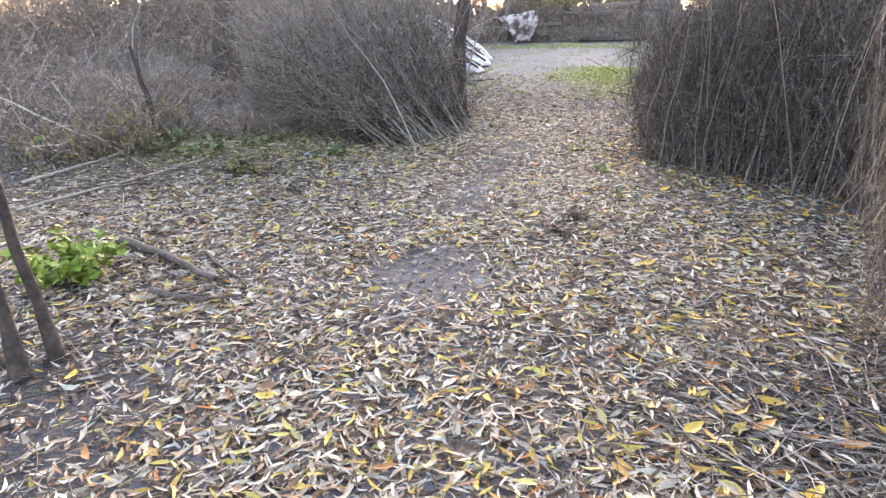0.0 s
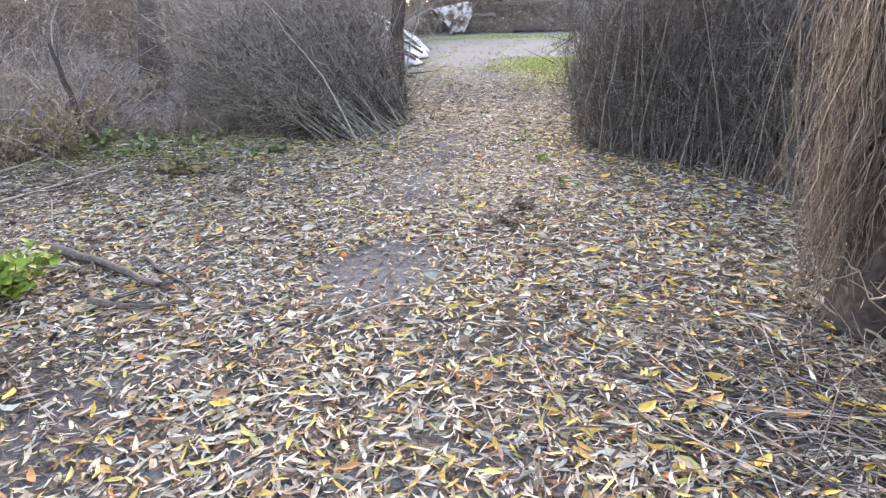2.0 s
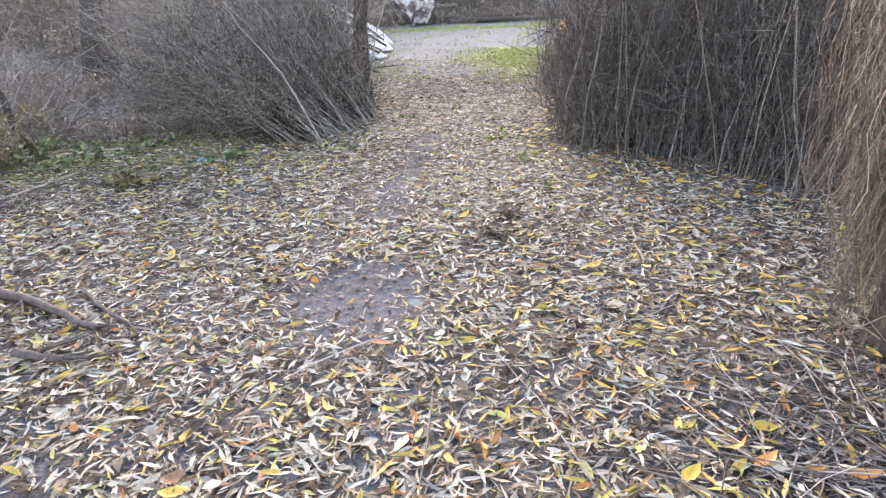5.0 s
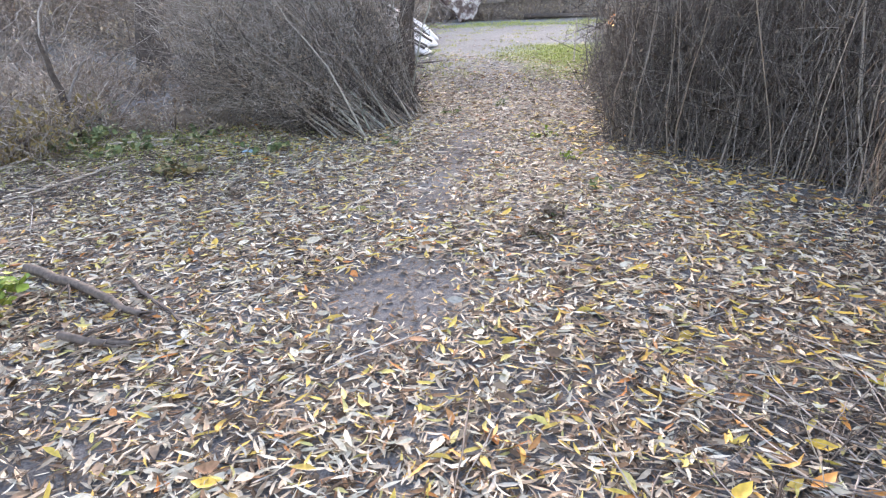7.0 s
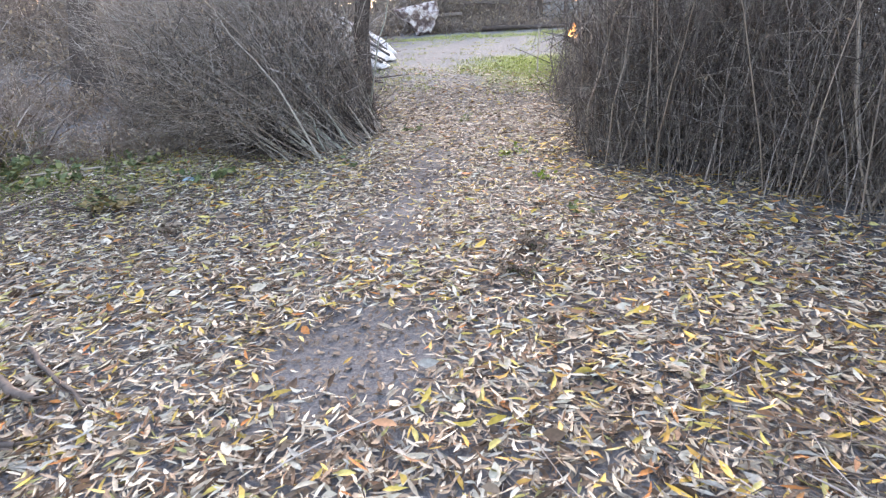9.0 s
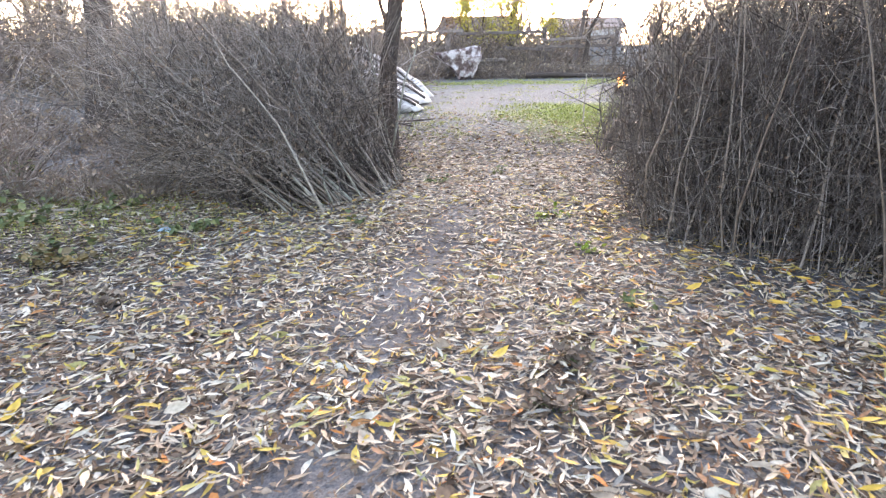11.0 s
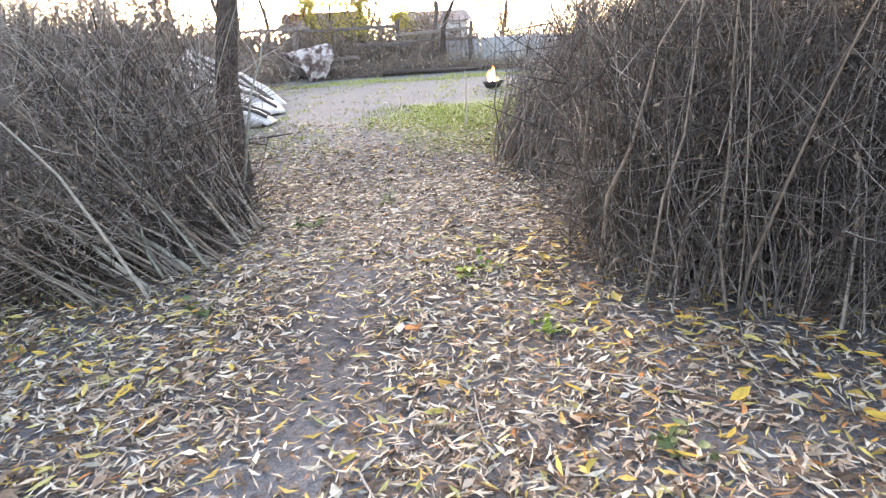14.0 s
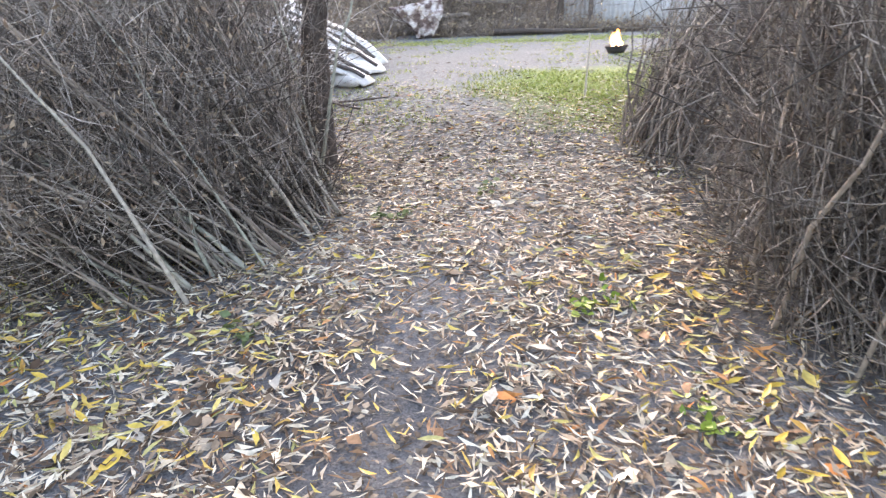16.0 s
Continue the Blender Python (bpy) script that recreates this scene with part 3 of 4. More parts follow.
brush_stack("brushwood_stack", "end of a stack of willow rods slanting away from the path", [(1.42, 6.7), (1.7, 7.7), (1.95, 8.6)], (1.0, 0.0), 1.6,
            interp((0, (0.05, 0.0, 1)), (1, (0.24, 0.0, 1))), interp((0, 1.65), (1, 1.7)), 80, 600, 7000, 1500, M_LEAF_BROWN, "brushwood stacks", M_TWIG, 0.2, 0.0, 0.04, (0.6, 1.8), BROWN_RODS, (0.1, 0.0, -0.05))
brush_stack("brushwood_stack", "lower heap of slanting willow rods facing the clearing", [(1.95, 8.8), (1.62, 9.5), (1.6, 10.0), (1.95, 10.7)], (1.0, 0.1), 1.8,
            interp((0, (0.35, 0.0, 1)), (1, (0.45, 0.0, 1))), interp((0, 1.8), (1, 1.5)), 140, 800, 6500, 1200, M_LEAF_BROWN, "brushwood stacks", M_TWIG, 0.2, 0.0, 0.04, (0.6, 1.8), BROWN_RODS, (0.2, 0.0, -0.1))
# the slanting stack on the left of the way
brush_stack("brushwood_stack", "fan of grey willow rods slanting sharply away from the path", [(-0.76, 8.7), (-0.66, 8.0), (-0.92, 7.25), (-1.25, 6.9), (-1.85, 6.95)], (-0.35, 0.94), 1.5,
            interp((0, (-0.58, -0.05, 1)), (0.3, (-0.84, 0.04, 1)), (0.6, (-1.0, 0.1, 1)), (1, (-1.0, 0.2, 1))), interp((0, 1.7), (0.5, 1.7), (1, 1.15)), 115, 240, 20000, 9500, M_LEAF_DRY, "brushwood stacks", M_TWIG_GREY, 0.30, 0.3, 0.036, (0.7, 1.9), RODS, (-0.04, 0.03, 0.03), 0.8, 0.85, (-1.2, 8.8, 0.4))
brush_stack("brushwood_stack", "grey tangle of dry willow tops behind the slanting rods", [(-1.9, 7.2), (-2.7, 8.4), (-3.9, 9.2)], (-0.1, 1.0), 1.5,
            interp((0, (-0.7, 0.0, 0.8)), (1, (-0.5, 0.1, 0.8))), interp((0, 0.7), (1, 0.25)), 24, 250, 9000, 2600, M_LEAF_DRY, "brushwood stacks", M_TWIG_GREY, 0.4, 0.0, 0.05, (0.8, 1.8))


brush_stack("brushwood_stack", "upright bundle of leafy dry rods beside the tree trunk", [(-1.15, 9.05), (-1.6, 8.7), (-2.3, 8.9)], (-0.3, 0.6), 0.8,
            interp((0, (0.02, 0.0, 1)), (1, (-0.3, 0.0, 1))), interp((0, 1.75), (1, 1.6)), 40, 260, 7500, 3400, M_LEAF_DRY, "brushwood stacks", M_TWIG, 0.2)


# ---- trees ----
def limb_paths(base, way, length, radius, levels, branch, droop=0.0, wob=0.03, low=0.3):
    """Tapered limbs: one path, then side limbs off it, level by level."""
    out = []
    b_, w_, l_, r_ = np.array([base], float), unit(np.array([way], float)), np.array([length], float), np.array([radius], float)
    for lev in range(levels):
        P = arcs(b_, w_, l_, rng.normal(0, 0.10 if lev else 0.03, (len(b_), 3)) * l_[:, None] + [0, 0, -droop], 9, wob)
        taper = np.linspace(1, 0.35 if lev == 0 else 0.15, 9)
        out.append((P, r_[:, None] * taper))
        kids = branch[lev] if lev < len(branch) else 0
        if not kids:
            break
        rep = np.repeat(np.arange(len(b_)), kids)
        at = rng.uniform(low, 1.0, len(rep))
        i0 = np.minimum((at * 8).astype(int), 7)
        fr = (at * 8 - i0)[:, None]
        pts = P[rep, i0] * (1 - fr) + P[rep, i0 + 1] * fr
        w_ = unit(w_[rep] + rng.normal(0, 0.55, (len(rep), 3)) + [0, 0, 0.15])
        r_ = np.maximum(r_[rep] * (1 - 0.6 * at) * rng.uniform(0.35, 0.6, len(rep)), 0.004)
        l_ = l_[rep] * rng.uniform(0.3, 0.6, len(rep))
        b_ = pts
    return out


def bare_tree(name, label, x, y, way, height, radius, branch, group="", bark=M_BARK, twig=M_TWIG, crown_leaf=None, leaf_n=0, levels=4, leaf_size=0.06, wob=0.02, low=0.3):
    tr = thing(name, x, y, label, "tree", group)
    tr.location.z = tr.location.z - 0.05
    lv = limb_paths((0, 0, 0), way, height, radius, levels, branch, 0.0, wob, low)
    P, R = lv[0]
    R = R.copy()
    R[:, 0] *= 1.35
    R[:, 1] *= 1.08
    V, F = tubes(P, R, 28)
    V = V.reshape(P.shape[1], 28, 3)
    ridge = 1 + 0.09 * rng.normal(0, 1, (1, 28, 1)).clip(-1.5, 1.5) + 0.03 * rng.normal(0, 1, (P.shape[1], 28, 1))
    V = P[0][:, None] + (V - P[0][:, None]) * ridge
    part("trunk", fast_mesh("trunk", V, F, bark), tr)
    if len(lv) > 1:
        part("crown", fast_mesh("crown", *merged(*[tubes(p, r, 5) if i == 0 else tubes(p[:, ::2 if i == 1 else 4], r[:, ::2 if i == 1 else 4], 3) for i, (p, r) in enumerate(lv[1:])]), twig), tr, "bare thin branches")
    if leaf_n:
        P = lv[-1][0].reshape(-1, 3)
        C = P[rng.integers(0, len(P), leaf_n)] + rng.normal(0, 0.15, (leaf_n, 3))
        part("foliage", fast_mesh("foliage", *leaf_cloud(C, leaf_size, 0.9, 0.3), crown_leaf), tr, "remaining yellow leaves")["kind"] = "stuff"
    return tr


# tree by the slanting rods, forked above
tree = bare_tree("tree", "leaning dark tree trunk rising from the slanting willow rods", -0.98, 9.3, (0.03, 0.0, 1), 4.6, 0.112, (5, 4, 4), wob=0.010)
fork = limb_paths((0.14, 0, 1.9), (0.35, 0.1, 1), 2.6, 0.08, 3, (5, 4))
part("limb", fast_mesh("limb", *merged(*[tubes(p, r, 8 if i == 0 else 3) for i, (p, r) in enumerate(fork)]), M_BARK), tree)
# thick trunks on the left
bare_tree("tree", "thick dark trunk of a bare tree in the thicket", -5.62, 11.2, (0.02, 0, 1), 6, 0.24, (7, 5, 4), wob=0.005)
bare_tree("tree", "thin forked stem with sawn grey stubs among dead brush", -4.5, 7.2, (-0.12, 0, 1), 1.2, 0.05, (3, 2), levels=3)
bare_tree("tree", "bare tree standing in the far thicket", -12.5, 17, (0, 0, 1), 7, 0.22, (7, 5, 4))

# curly willow beside the near path
willow = bare_tree("curly_willow", "curly willow with a dark trunk hung with twisted dry twigs", 2.13, 2.48, (0.17, 0.03, 1), 3.6, 0.13, (9, 7), levels=3, wob=0.006)


def curtain(cx, cy, rx, ry, count, low, high, gather, mats, thick):
    """Twisted twigs hanging in an oval round a centre and drawn in by gather towards their ends; gives their paths."""
    n_p = 24
    a, q = rng.uniform(0, 6.28, count), np.sqrt(rng.uniform(0, 1, count))
    x0, y0 = np.cos(a) * q * rx, np.sin(a) * q * ry
    end = rng.uniform(low, high, count)
    top = np.maximum(end + 0.5, rng.uniform(1.2, 3.0, count))
    s = np.linspace(0, 1, n_p)
    z = top[:, None] + (end - top)[:, None] * s
    draw = 1 - gather * np.clip((1.7 - z) / 1.7, 0, 1)
    P = np.stack([cx + x0[:, None] * draw + 0.06 * (z - 0.8), cy + y0[:, None] * draw, z], -1)
    for j in range(2):
        for amp, f0, f1 in ((0.045, 3, 9), (0.021, 13, 30)):
            P[..., j] += rng.uniform(0.2, 1.2, (count, 1)) * amp * np.sin(rng.uniform(0, 6.28, (count, 1)) + rng.uniform(f0, f1, (count, 1)) * z)
        P[..., j] += rng.normal(0, 0.07, (count, 1)) * s ** 2 + np.cumsum(rng.normal(0, 0.008, (count, n_p)), 1)
    lie = np.clip((0.16 - P[..., 2]) / 0.16, 0, 1)
    P[..., 0] += lie * rng.normal(-0.03, 0.12, (count, 1))
    P[..., 1] += lie * rng.normal(-0.08, 0.14, (count, 1))
    P[..., 2] = np.maximum(P[..., 2], gz(P[..., 0], P[..., 1]) + 0.02)
    R = rng.uniform(*thick, count)[:, None] * np.linspace(1, 0.45, n_p)
    cut = int(count * 0.8)
    for lo, hi, mat, lab in ((0, cut, mats[0], "twisted hanging twigs"), (cut, count, mats[1], "pale twisted hanging twigs")):
        v, f = tubes(P[lo:hi], R[lo:hi], 3)
        part("twig_curtain", fast_mesh("twig_curtain", local(willow, v), f, mat), willow, lab)["kind"] = "stuff"
    k2 = count * 3
    st0 = P[rng.integers(0, count, k2), rng.integers(2, n_p - 1, k2)]
    P2 = arcs(st0, unit(rng.normal(0, 1, (k2, 3)) + [0, 0, -0.9]), rng.uniform(0.06, 0.26, k2), rng.normal(0, 0.04, (k2, 3)), 5, 0.07)
    P2[..., 2] = np.maximum(P2[..., 2], 0.02)
    v, f = tubes(P2, rng.uniform(0.0009, 0.002, k2)[:, None] * np.linspace(1, 0.5, 5), 3)
    part("twig_mass", fast_mesh("twig_mass", local(willow, v), f, mats[0]), willow, "fine curly shoots")["kind"] = "stuff"
    return st0


curtain(2.09, 2.62, 0.25, 0.22, 600, 0.04, 0.7, 0.40, (M_TWIG_RED, M_TWIG_TAN), (0.0013, 0.0042))
hung = curtain(2.66, 2.0, 0.36, 0.42, 620, -0.1, 0.4, 0.0, (M_TWIG_TAN, M_STICK_PALE), (0.0013, 0.0045))
near_hung = curtain(2.5, 1.52, 0.42, 0.40, 620, -0.3, 0.3, -0.15, (M_TWIG_TAN, M_STICK_PALE), (0.0013, 0.0045))
hung = np.concatenate([hung, near_hung])
curtain(2.35, 2.9, 0.5, 0.3, 380, 0.3, 1.0, 0.1, (M_TWIG_RED, M_TWIG_TAN), (0.0013, 0.004))
# crumpled leaves caught in clumps
seats = hung[rng.integers(0, len(hung), 44)]
C = np.repeat(seats, 9, 0) + rng.normal(0, 0.03, (44 * 9, 3))
C[:, 2] = np.maximum(C[:, 2], 0.05)
v, f = leaf_cloud(C, 0.075, 1.0, 0.26, False)
part("withered_foliage", fast_mesh("withered_foliage", local(willow, v), f, M_LEAF_TAN), willow, "crumpled ochre leaves")["kind"] = "stuff"

# thin stems near the start
sap = thing("sapling", -1.66, 1.82, "clump of three thin grey-brown stems rising from leaf litter", "sapling")
for dx, dy, way, r in ((0.0, -0.06, (-0.10, 0.04, 1), 0.028), (0.05, 0.1, (-0.16, 0.02, 1), 0.024), (-0.16, 0.02, (-0.30, 0.0, 1), 0.02)):
    P = arcs(np.array([[dx, dy, -0.03]]), unit(np.array([way])), np.array([2.4]), np.array([[-0.1, 0.1, 0]]), 10, 0.006)
    R = r * np.linspace(1.1, 0.5, 10)[None]
    R[:, 0] *= 1.5
    part("stem", fast_mesh("stem", *tubes(P, R, 8), M_BARK), sap)


# ---- low plants ----
def herb(name, label, x, y, radius, height, count, mat, size, category="plant", group="", width=0.33):
    pl = thing(name, x, y, label, category, group)
    k = max(6, count // 9)
    a = rng.uniform(0, 6.28, k)
    base = np.stack([np.cos(a), np.sin(a), 0 * a], -1) * radius * 0.3 * rng.uniform(0, 1, (k, 1))
    way = unit(np.stack([np.cos(a) * radius, np.sin(a) * radius, np.full(k, height)], -1) * rng.uniform(0.4, 1.0, (k, 1)) + [0, 0, 0.02])
    ln = np.hypot(radius, height) * rng.uniform(0.5, 1.0, k)
    P = arcs(base, way, ln, np.zeros((k, 3)) + [0, 0, -0.12 * height], 6, 0.03)
    tagged(part("stem_mass", fast_mesh("stem_mass", *tubes(P, np.full((k, 6), 0.0022), 3), M_WEED), pl), "", "", "", "stuff")
    q = rng.integers(0, k, count), rng.integers(2, 6, count)
    C = P[q] + rng.normal(0, 0.02, (count, 3))
    C[:, 2] = np.maximum(C[:, 2], 0.02)
    tagged(part("foliage", fast_mesh("foliage", *leaf_cloud(C, size, 0.5, width, False), mat), pl), "", "", "", "stuff")
    return pl


herb("yellowing_weed", "low yellow-green weed at the edge of the leaf litter", -2.5, 5.63, 0.26, 0.12, 110, M_OLIVE, 0.055, "weed")
herb("green_bush", "fresh light-green leafy sapling growing through fallen leaves", -2.2, 2.74, 0.27, 0.27, 420, M_GREEN, 0.062)
for x, y, r, h, c, m in ((-2.62, 5.75, 0.2, 0.10, 50, M_WEED), (-4.3, 6.9, 0.4, 0.22, 130, M_WEED), (-3.6, 6.2, 0.3, 0.18, 90, M_WEED), (-4.1, 6.5, 0.35, 0.25, 160, M_WEED), (-3.3, 6.6, 0.3, 0.12, 80, M_WEED), (0.99, 6.01, 0.12, 0.05, 26, M_GREEN), (-0.25, 8.06, 0.14, 0.04, 30, M_WEED), (-4.9, 8.0, 0.4, 0.25, 100, M_WEED),
                         (0.79, 6.82, 0.16, 0.04, 40, M_GREEN), (-3.0, 7.0, 0.3, 0.12, 70, M_WEED), (-5.6, 6.2, 0.4, 0.3, 110, M_GREEN), (1.1, 5.0, 0.12, 0.05, 24, M_WEED),
                         (-2.0, 6.4, 0.25, 0.1, 60, M_WEED), (0.35, 8.6, 0.14, 0.05, 24, M_WEED), (-0.75, 6.65, 0.1, 0.06, 18, M_WEED)):
    herb("weed", "low green weed sprouting among fallen leaves" if m is M_GREEN else "dull green ground weed among twigs and leaves", x, y, r, h, c, m, 0.045 if r < 0.2 else 0.06, "weed", "green weeds")
for x, y in ((0.72, 4.35), (0.58, 3.95), (-1.75, 4.9)):
    herb("dried_herb", "small dark withered herb tuft among fallen leaves", x, y, 0.11, 0.06, 70, M_LEAF_BROWN, 0.04, "dried plant", "withered tufts")


def dead_shrub(x, y, radius, height, stems_n, twigs_n, leaf_n, leaf_mat=M_LEAF_DRY, twig=M_TWIG_GREY, name="dead_shrub", label="tangled grey dead shrub with withered brown leaves"):
    sh = thing(name, x, y, label, "shrub", "dead brush")
    sh.location.z += 0.30 * min(max((-x - 3.5) / 6, 0), 1) * min(max((y - 5) / 6, 0), 1) - 0.03
    far = y > 12
    twigs_n, leaf_n = (int(twigs_n * 0.45), int(leaf_n * 0.6)) if far else (twigs_n, leaf_n)
    n_t = 3 if far else 5
    a = rng.uniform(0, 6.28, stems_n)
    base = np.stack([np.cos(a), np.sin(a), 0 * a], -1) * radius * rng.uniform(0, 0.8, (stems_n, 1))
    way = unit(np.stack([np.cos(a) * 0.5, np.sin(a) * 0.5, np.ones(stems_n)], -1) + rng.normal(0, 0.35, (stems_n, 3)))
    way[:, 2] = np.abs(way[:, 2])
    ln = height * rng.uniform(0.5, 1.2, stems_n)
    bend = np.stack([np.cos(a), np.sin(a), -0.8 + 0 * a], -1) * (ln * rng.uniform(0.05, 0.45, stems_n))[:, None]
    P = arcs(base, way, ln, bend, 8, 0.03)
    P[..., 2] = np.maximum(P[..., 2], 0.0)
    tagged(part("stem_mass", fast_mesh("stem_mass", *tubes(P, rng.uniform(0.005, 0.014, stems_n)[:, None] * np.linspace(1, 0.3, 8) * max(1, y / 14), 4), twig), sh), "", "", "", "stuff")
    q = rng.integers(0, stems_n, twigs_n), rng.integers(1, 8, twigs_n)
    P2 = arcs(P[q], unit(rng.normal(0, 1, (twigs_n, 3)) + [0, 0, 0.25]), height * rng.uniform(0.1, 0.4, twigs_n), rng.normal(0, 0.06, (twigs_n, 3)), n_t, 0.05)
    P2[..., 2] = np.maximum(P2[..., 2], 0.0)
    tagged(part("twig_mass", fast_mesh("twig_mass", *tubes(P2, rng.uniform(0.002, 0.006, twigs_n)[:, None] * np.linspace(1, 0.4, n_t) * (max(1, height * y / 13) if far else 1), 3), twig), sh), "", "", "", "stuff")
    if leaf_n:
        q = rng.integers(0, twigs_n, leaf_n), rng.integers(1, n_t, leaf_n)
        tagged(part("foliage", fast_mesh("foliage", *leaf_cloud(P2[q] + rng.normal(0, 0.02, (leaf_n, 3)), 0.05 if y < 12 else 0.09, 1.0, 0.22), leaf_mat), sh), "", "", "", "stuff")
    return sh


for x, y, r, h, lf in ((-3.6, 7.6, 0.8, 0.35, 300), (-4.8, 7.4, 0.8, 0.9, 350), (-5.6, 8.6, 1.0, 0.8, 400), (-4.3, 9.4, 1.0, 0.35, 400), (-6.6, 7.2, 1.0, 1.3, 500), (-5.2, 6.1, 0.7, 0.8, 350),
                       (-7.0, 10.8, 1.2, 0.8, 400), (-7.4, 9.4, 1.2, 1.5, 500), (-7.0, 5.4, 1.0, 1.2, 500), (-8.6, 7.6, 1.2, 1.7, 500), (-3.6, 11.6, 1.2, 1.4, 350), (-2.8, 11.8, 1.1, 1.6, 350),
                       (-8.5, 11.5, 1.4, 1.8, 500), (-6.4, 13.0, 1.4, 0.7, 400)):
    dead_shrub(x, y, r, h, 55, 520, lf)
dead_shrub(-4.6, 6.2, 0.65, 0.75, 45, 600, 2400, M_OLIVE, M_TWIG_GREY, "dead_shrub", "dead shrub with hanging ochre leaves")
dead_shrub(-6.2, 6.6, 0.7, 1.0, 40, 450, 1200, M_OLIVE, M_TWIG_GREY, "dead_shrub", "dead shrub with dull olive and ochre leaves")
for x, y, r, h in ((-5.2, 10.2, 0.9, 0.4), (-6.3, 10.2, 0.8, 0.5), (-5.2, 12.6, 1.1, 0.6), (-6.6, 13.2, 1.2, 0.8), (-3.9, 10.4, 0.8, 0.4), (-8.0, 14.2, 1.4, 1.0), (-4.6, 14.0, 1.2, 0.9), (-6.0, 9.0, 0.8, 0.4)):
    dead_shrub(x, y, r, h, 55, 800, 1100, M_STRAW, M_TWIG_GREY, "dead_shrub", "low matted undergrowth of dry stems and brown leaves")
for x, y, h in ((-4.9, 8.2, 0.9), (-5.7, 7.6, 1.1), (-4.1, 7.4, 0.4), (-3.0, 7.6, 0.5)):
    dead_shrub(x, y, 0.5, h, 40, 420, 120, M_STRAW, M_ROD, "dead_shrub", "pale leafless dead stems among grey brush")
dead_shrub(2.4, 1.75, 0.5, 0.6, 40, 420, 260, M_LEAF_BROWN, M_TWIG_TAN, "dead_shrub", "low dark tangle of twigs beside the curly willow")
dead_shrub(2.75, 1.35, 0.4, 0.45, 30, 320, 200, M_LEAF_TAN, M_TWIG_TAN, "dead_shrub", "low brown tangle of dry stems with ochre leaves")
for x, y, r, h in ((-9.8, 9.0, 1.5, 2.2), (-11.5, 8.6, 1.8, 2.6), (-14, 15, 2.2, 3.2), (-7.6, 15.4, 1.8, 2.2), (-16, 11, 2.4, 3.2), (-11, 12, 2.0, 2.4), (-10, 16, 2.2, 2.6), (-7.0, 18, 2.2, 2.4), (-4.4, 16, 1.8, 2.0), (-5.5, 21, 2.2, 2.4), (-3.2, 19.5, 1.4, 1.6), (-13, 20, 2.6, 3.0), (-9, 22, 2.4, 2.8)):
    dead_shrub(x, y, r, h, 110, 2200, 1800, M_STRAW, M_TWIG_HAZED, "thicket_shrub", "tall brown bare thicket shrub")

# fallen sticks


def stick(label, a, b_, r, mat, group="fallen sticks", name="fallen_branch", lift=0.0):
    a, b_ = np.array(a, float), np.array(b_, float)
    ob_y = thing(name, a[0], a[1], label, "branch", group)
    n_p = 9
    P = a + (b_ - a) * np.linspace(0, 1, n_p)[:, None]
    Z = gz(P[:, 0], P[:, 1]) + r + 0.022 + lift * np.linspace(0, 1, n_p)
    P = np.concatenate([P, Z[:, None]], 1)[None]
    P[..., :2] += np.cumsum(rng.normal(0, 0.012, (1, n_p, 2)), 1)
    part("stick", fast_mesh("stick", local(ob_y, tubes(P, r * np.linspace(1, 0.55, n_p)[None], 7)[0]), tubes(P, r * np.linspace(1, 0.55, n_p)[None], 7)[1], mat), ob_y)
    k = 5
    i0 = rng.integers(2, n_p - 1, k)
    P2 = arcs(P[0, i0], unit(np.tile(np.append(unit(b_ - a), 0.12), (k, 1)) + rng.normal(0, 0.5, (k, 3)) * [1, 1, 0.1]), rng.uniform(0.08, 0.3, k), rng.normal(0, 0.02, (k, 3)) * [1, 1, 0.1], 5, 0.03)
    P2[..., 2] = np.maximum(P2[..., 2], 0.01)
    for q in range(k):
        v, f = tubes(P2[q:q + 1], r * 0.3 * np.linspace(1, 0.4, 5)[None], 4)
        part("twig", fast_mesh("twig", local(ob_y, v), f, mat), ob_y)


stick("dark fallen branch lying on leaf litter", (-2.28, 3.35), (-1.33, 2.84), 0.032, M_STICK)
stick("short dark stick lying on leaf litter", (-1.66, 3.26), (-1.2, 2.8), 0.013, M_STICK)
stick("half-buried dark piece of branch on leaf litter", (-1.6, 2.60), (-1.24, 2.51), 0.024, M_STICK)
stick("long pale dry stick on the ground by dead brush", (-4.4, 4.8), (-4.3, 6.5), 0.02, M_STICK_PALE)
stick("pale thin stick on the ground by dead brush", (-3.7, 4.0), (-3.2, 6.1), 0.014, M_STICK_PALE)
stick("pale bare bough slanting up out of dead brush", (-4.3, 6.2), (-5.9, 5.7), 0.014, M_STICK_PALE, lift=0.95)
stick("grey crooked twig leaning in dead brush", (-4.9, 6.6), (-5.2, 6.4), 0.009, M_STICK_PALE, lift=0.8)
stick("pale long dry stick slanting out of dead brush", (-5.4, 7.0), (-3.4, 5.4), 0.014, M_STICK_PALE, lift=0.0)
stick("thin bent stick lying over the fallen leaves", (0.75, 3.55), (1.55, 3.15), 0.006, M_STICK)
stick("thin grey stick lying over the fallen leaves", (1.15, 2.0), (1.55, 1.35), 0.006, M_STICK_PALE)
stick("grey branch at the foot of the dead brush", (-5.0, 6.4), (-3.0, 7.0), 0.016, M_STICK_PALE)
stick("small dry stick below the tarpaulin", (-1.6, 11.6), (-0.7, 11.9), 0.016, M_STICK)
stick("dark dry stick below the tarpaulin", (-1.9, 12.2), (-0.9, 11.4), 0.02, M_STICK)
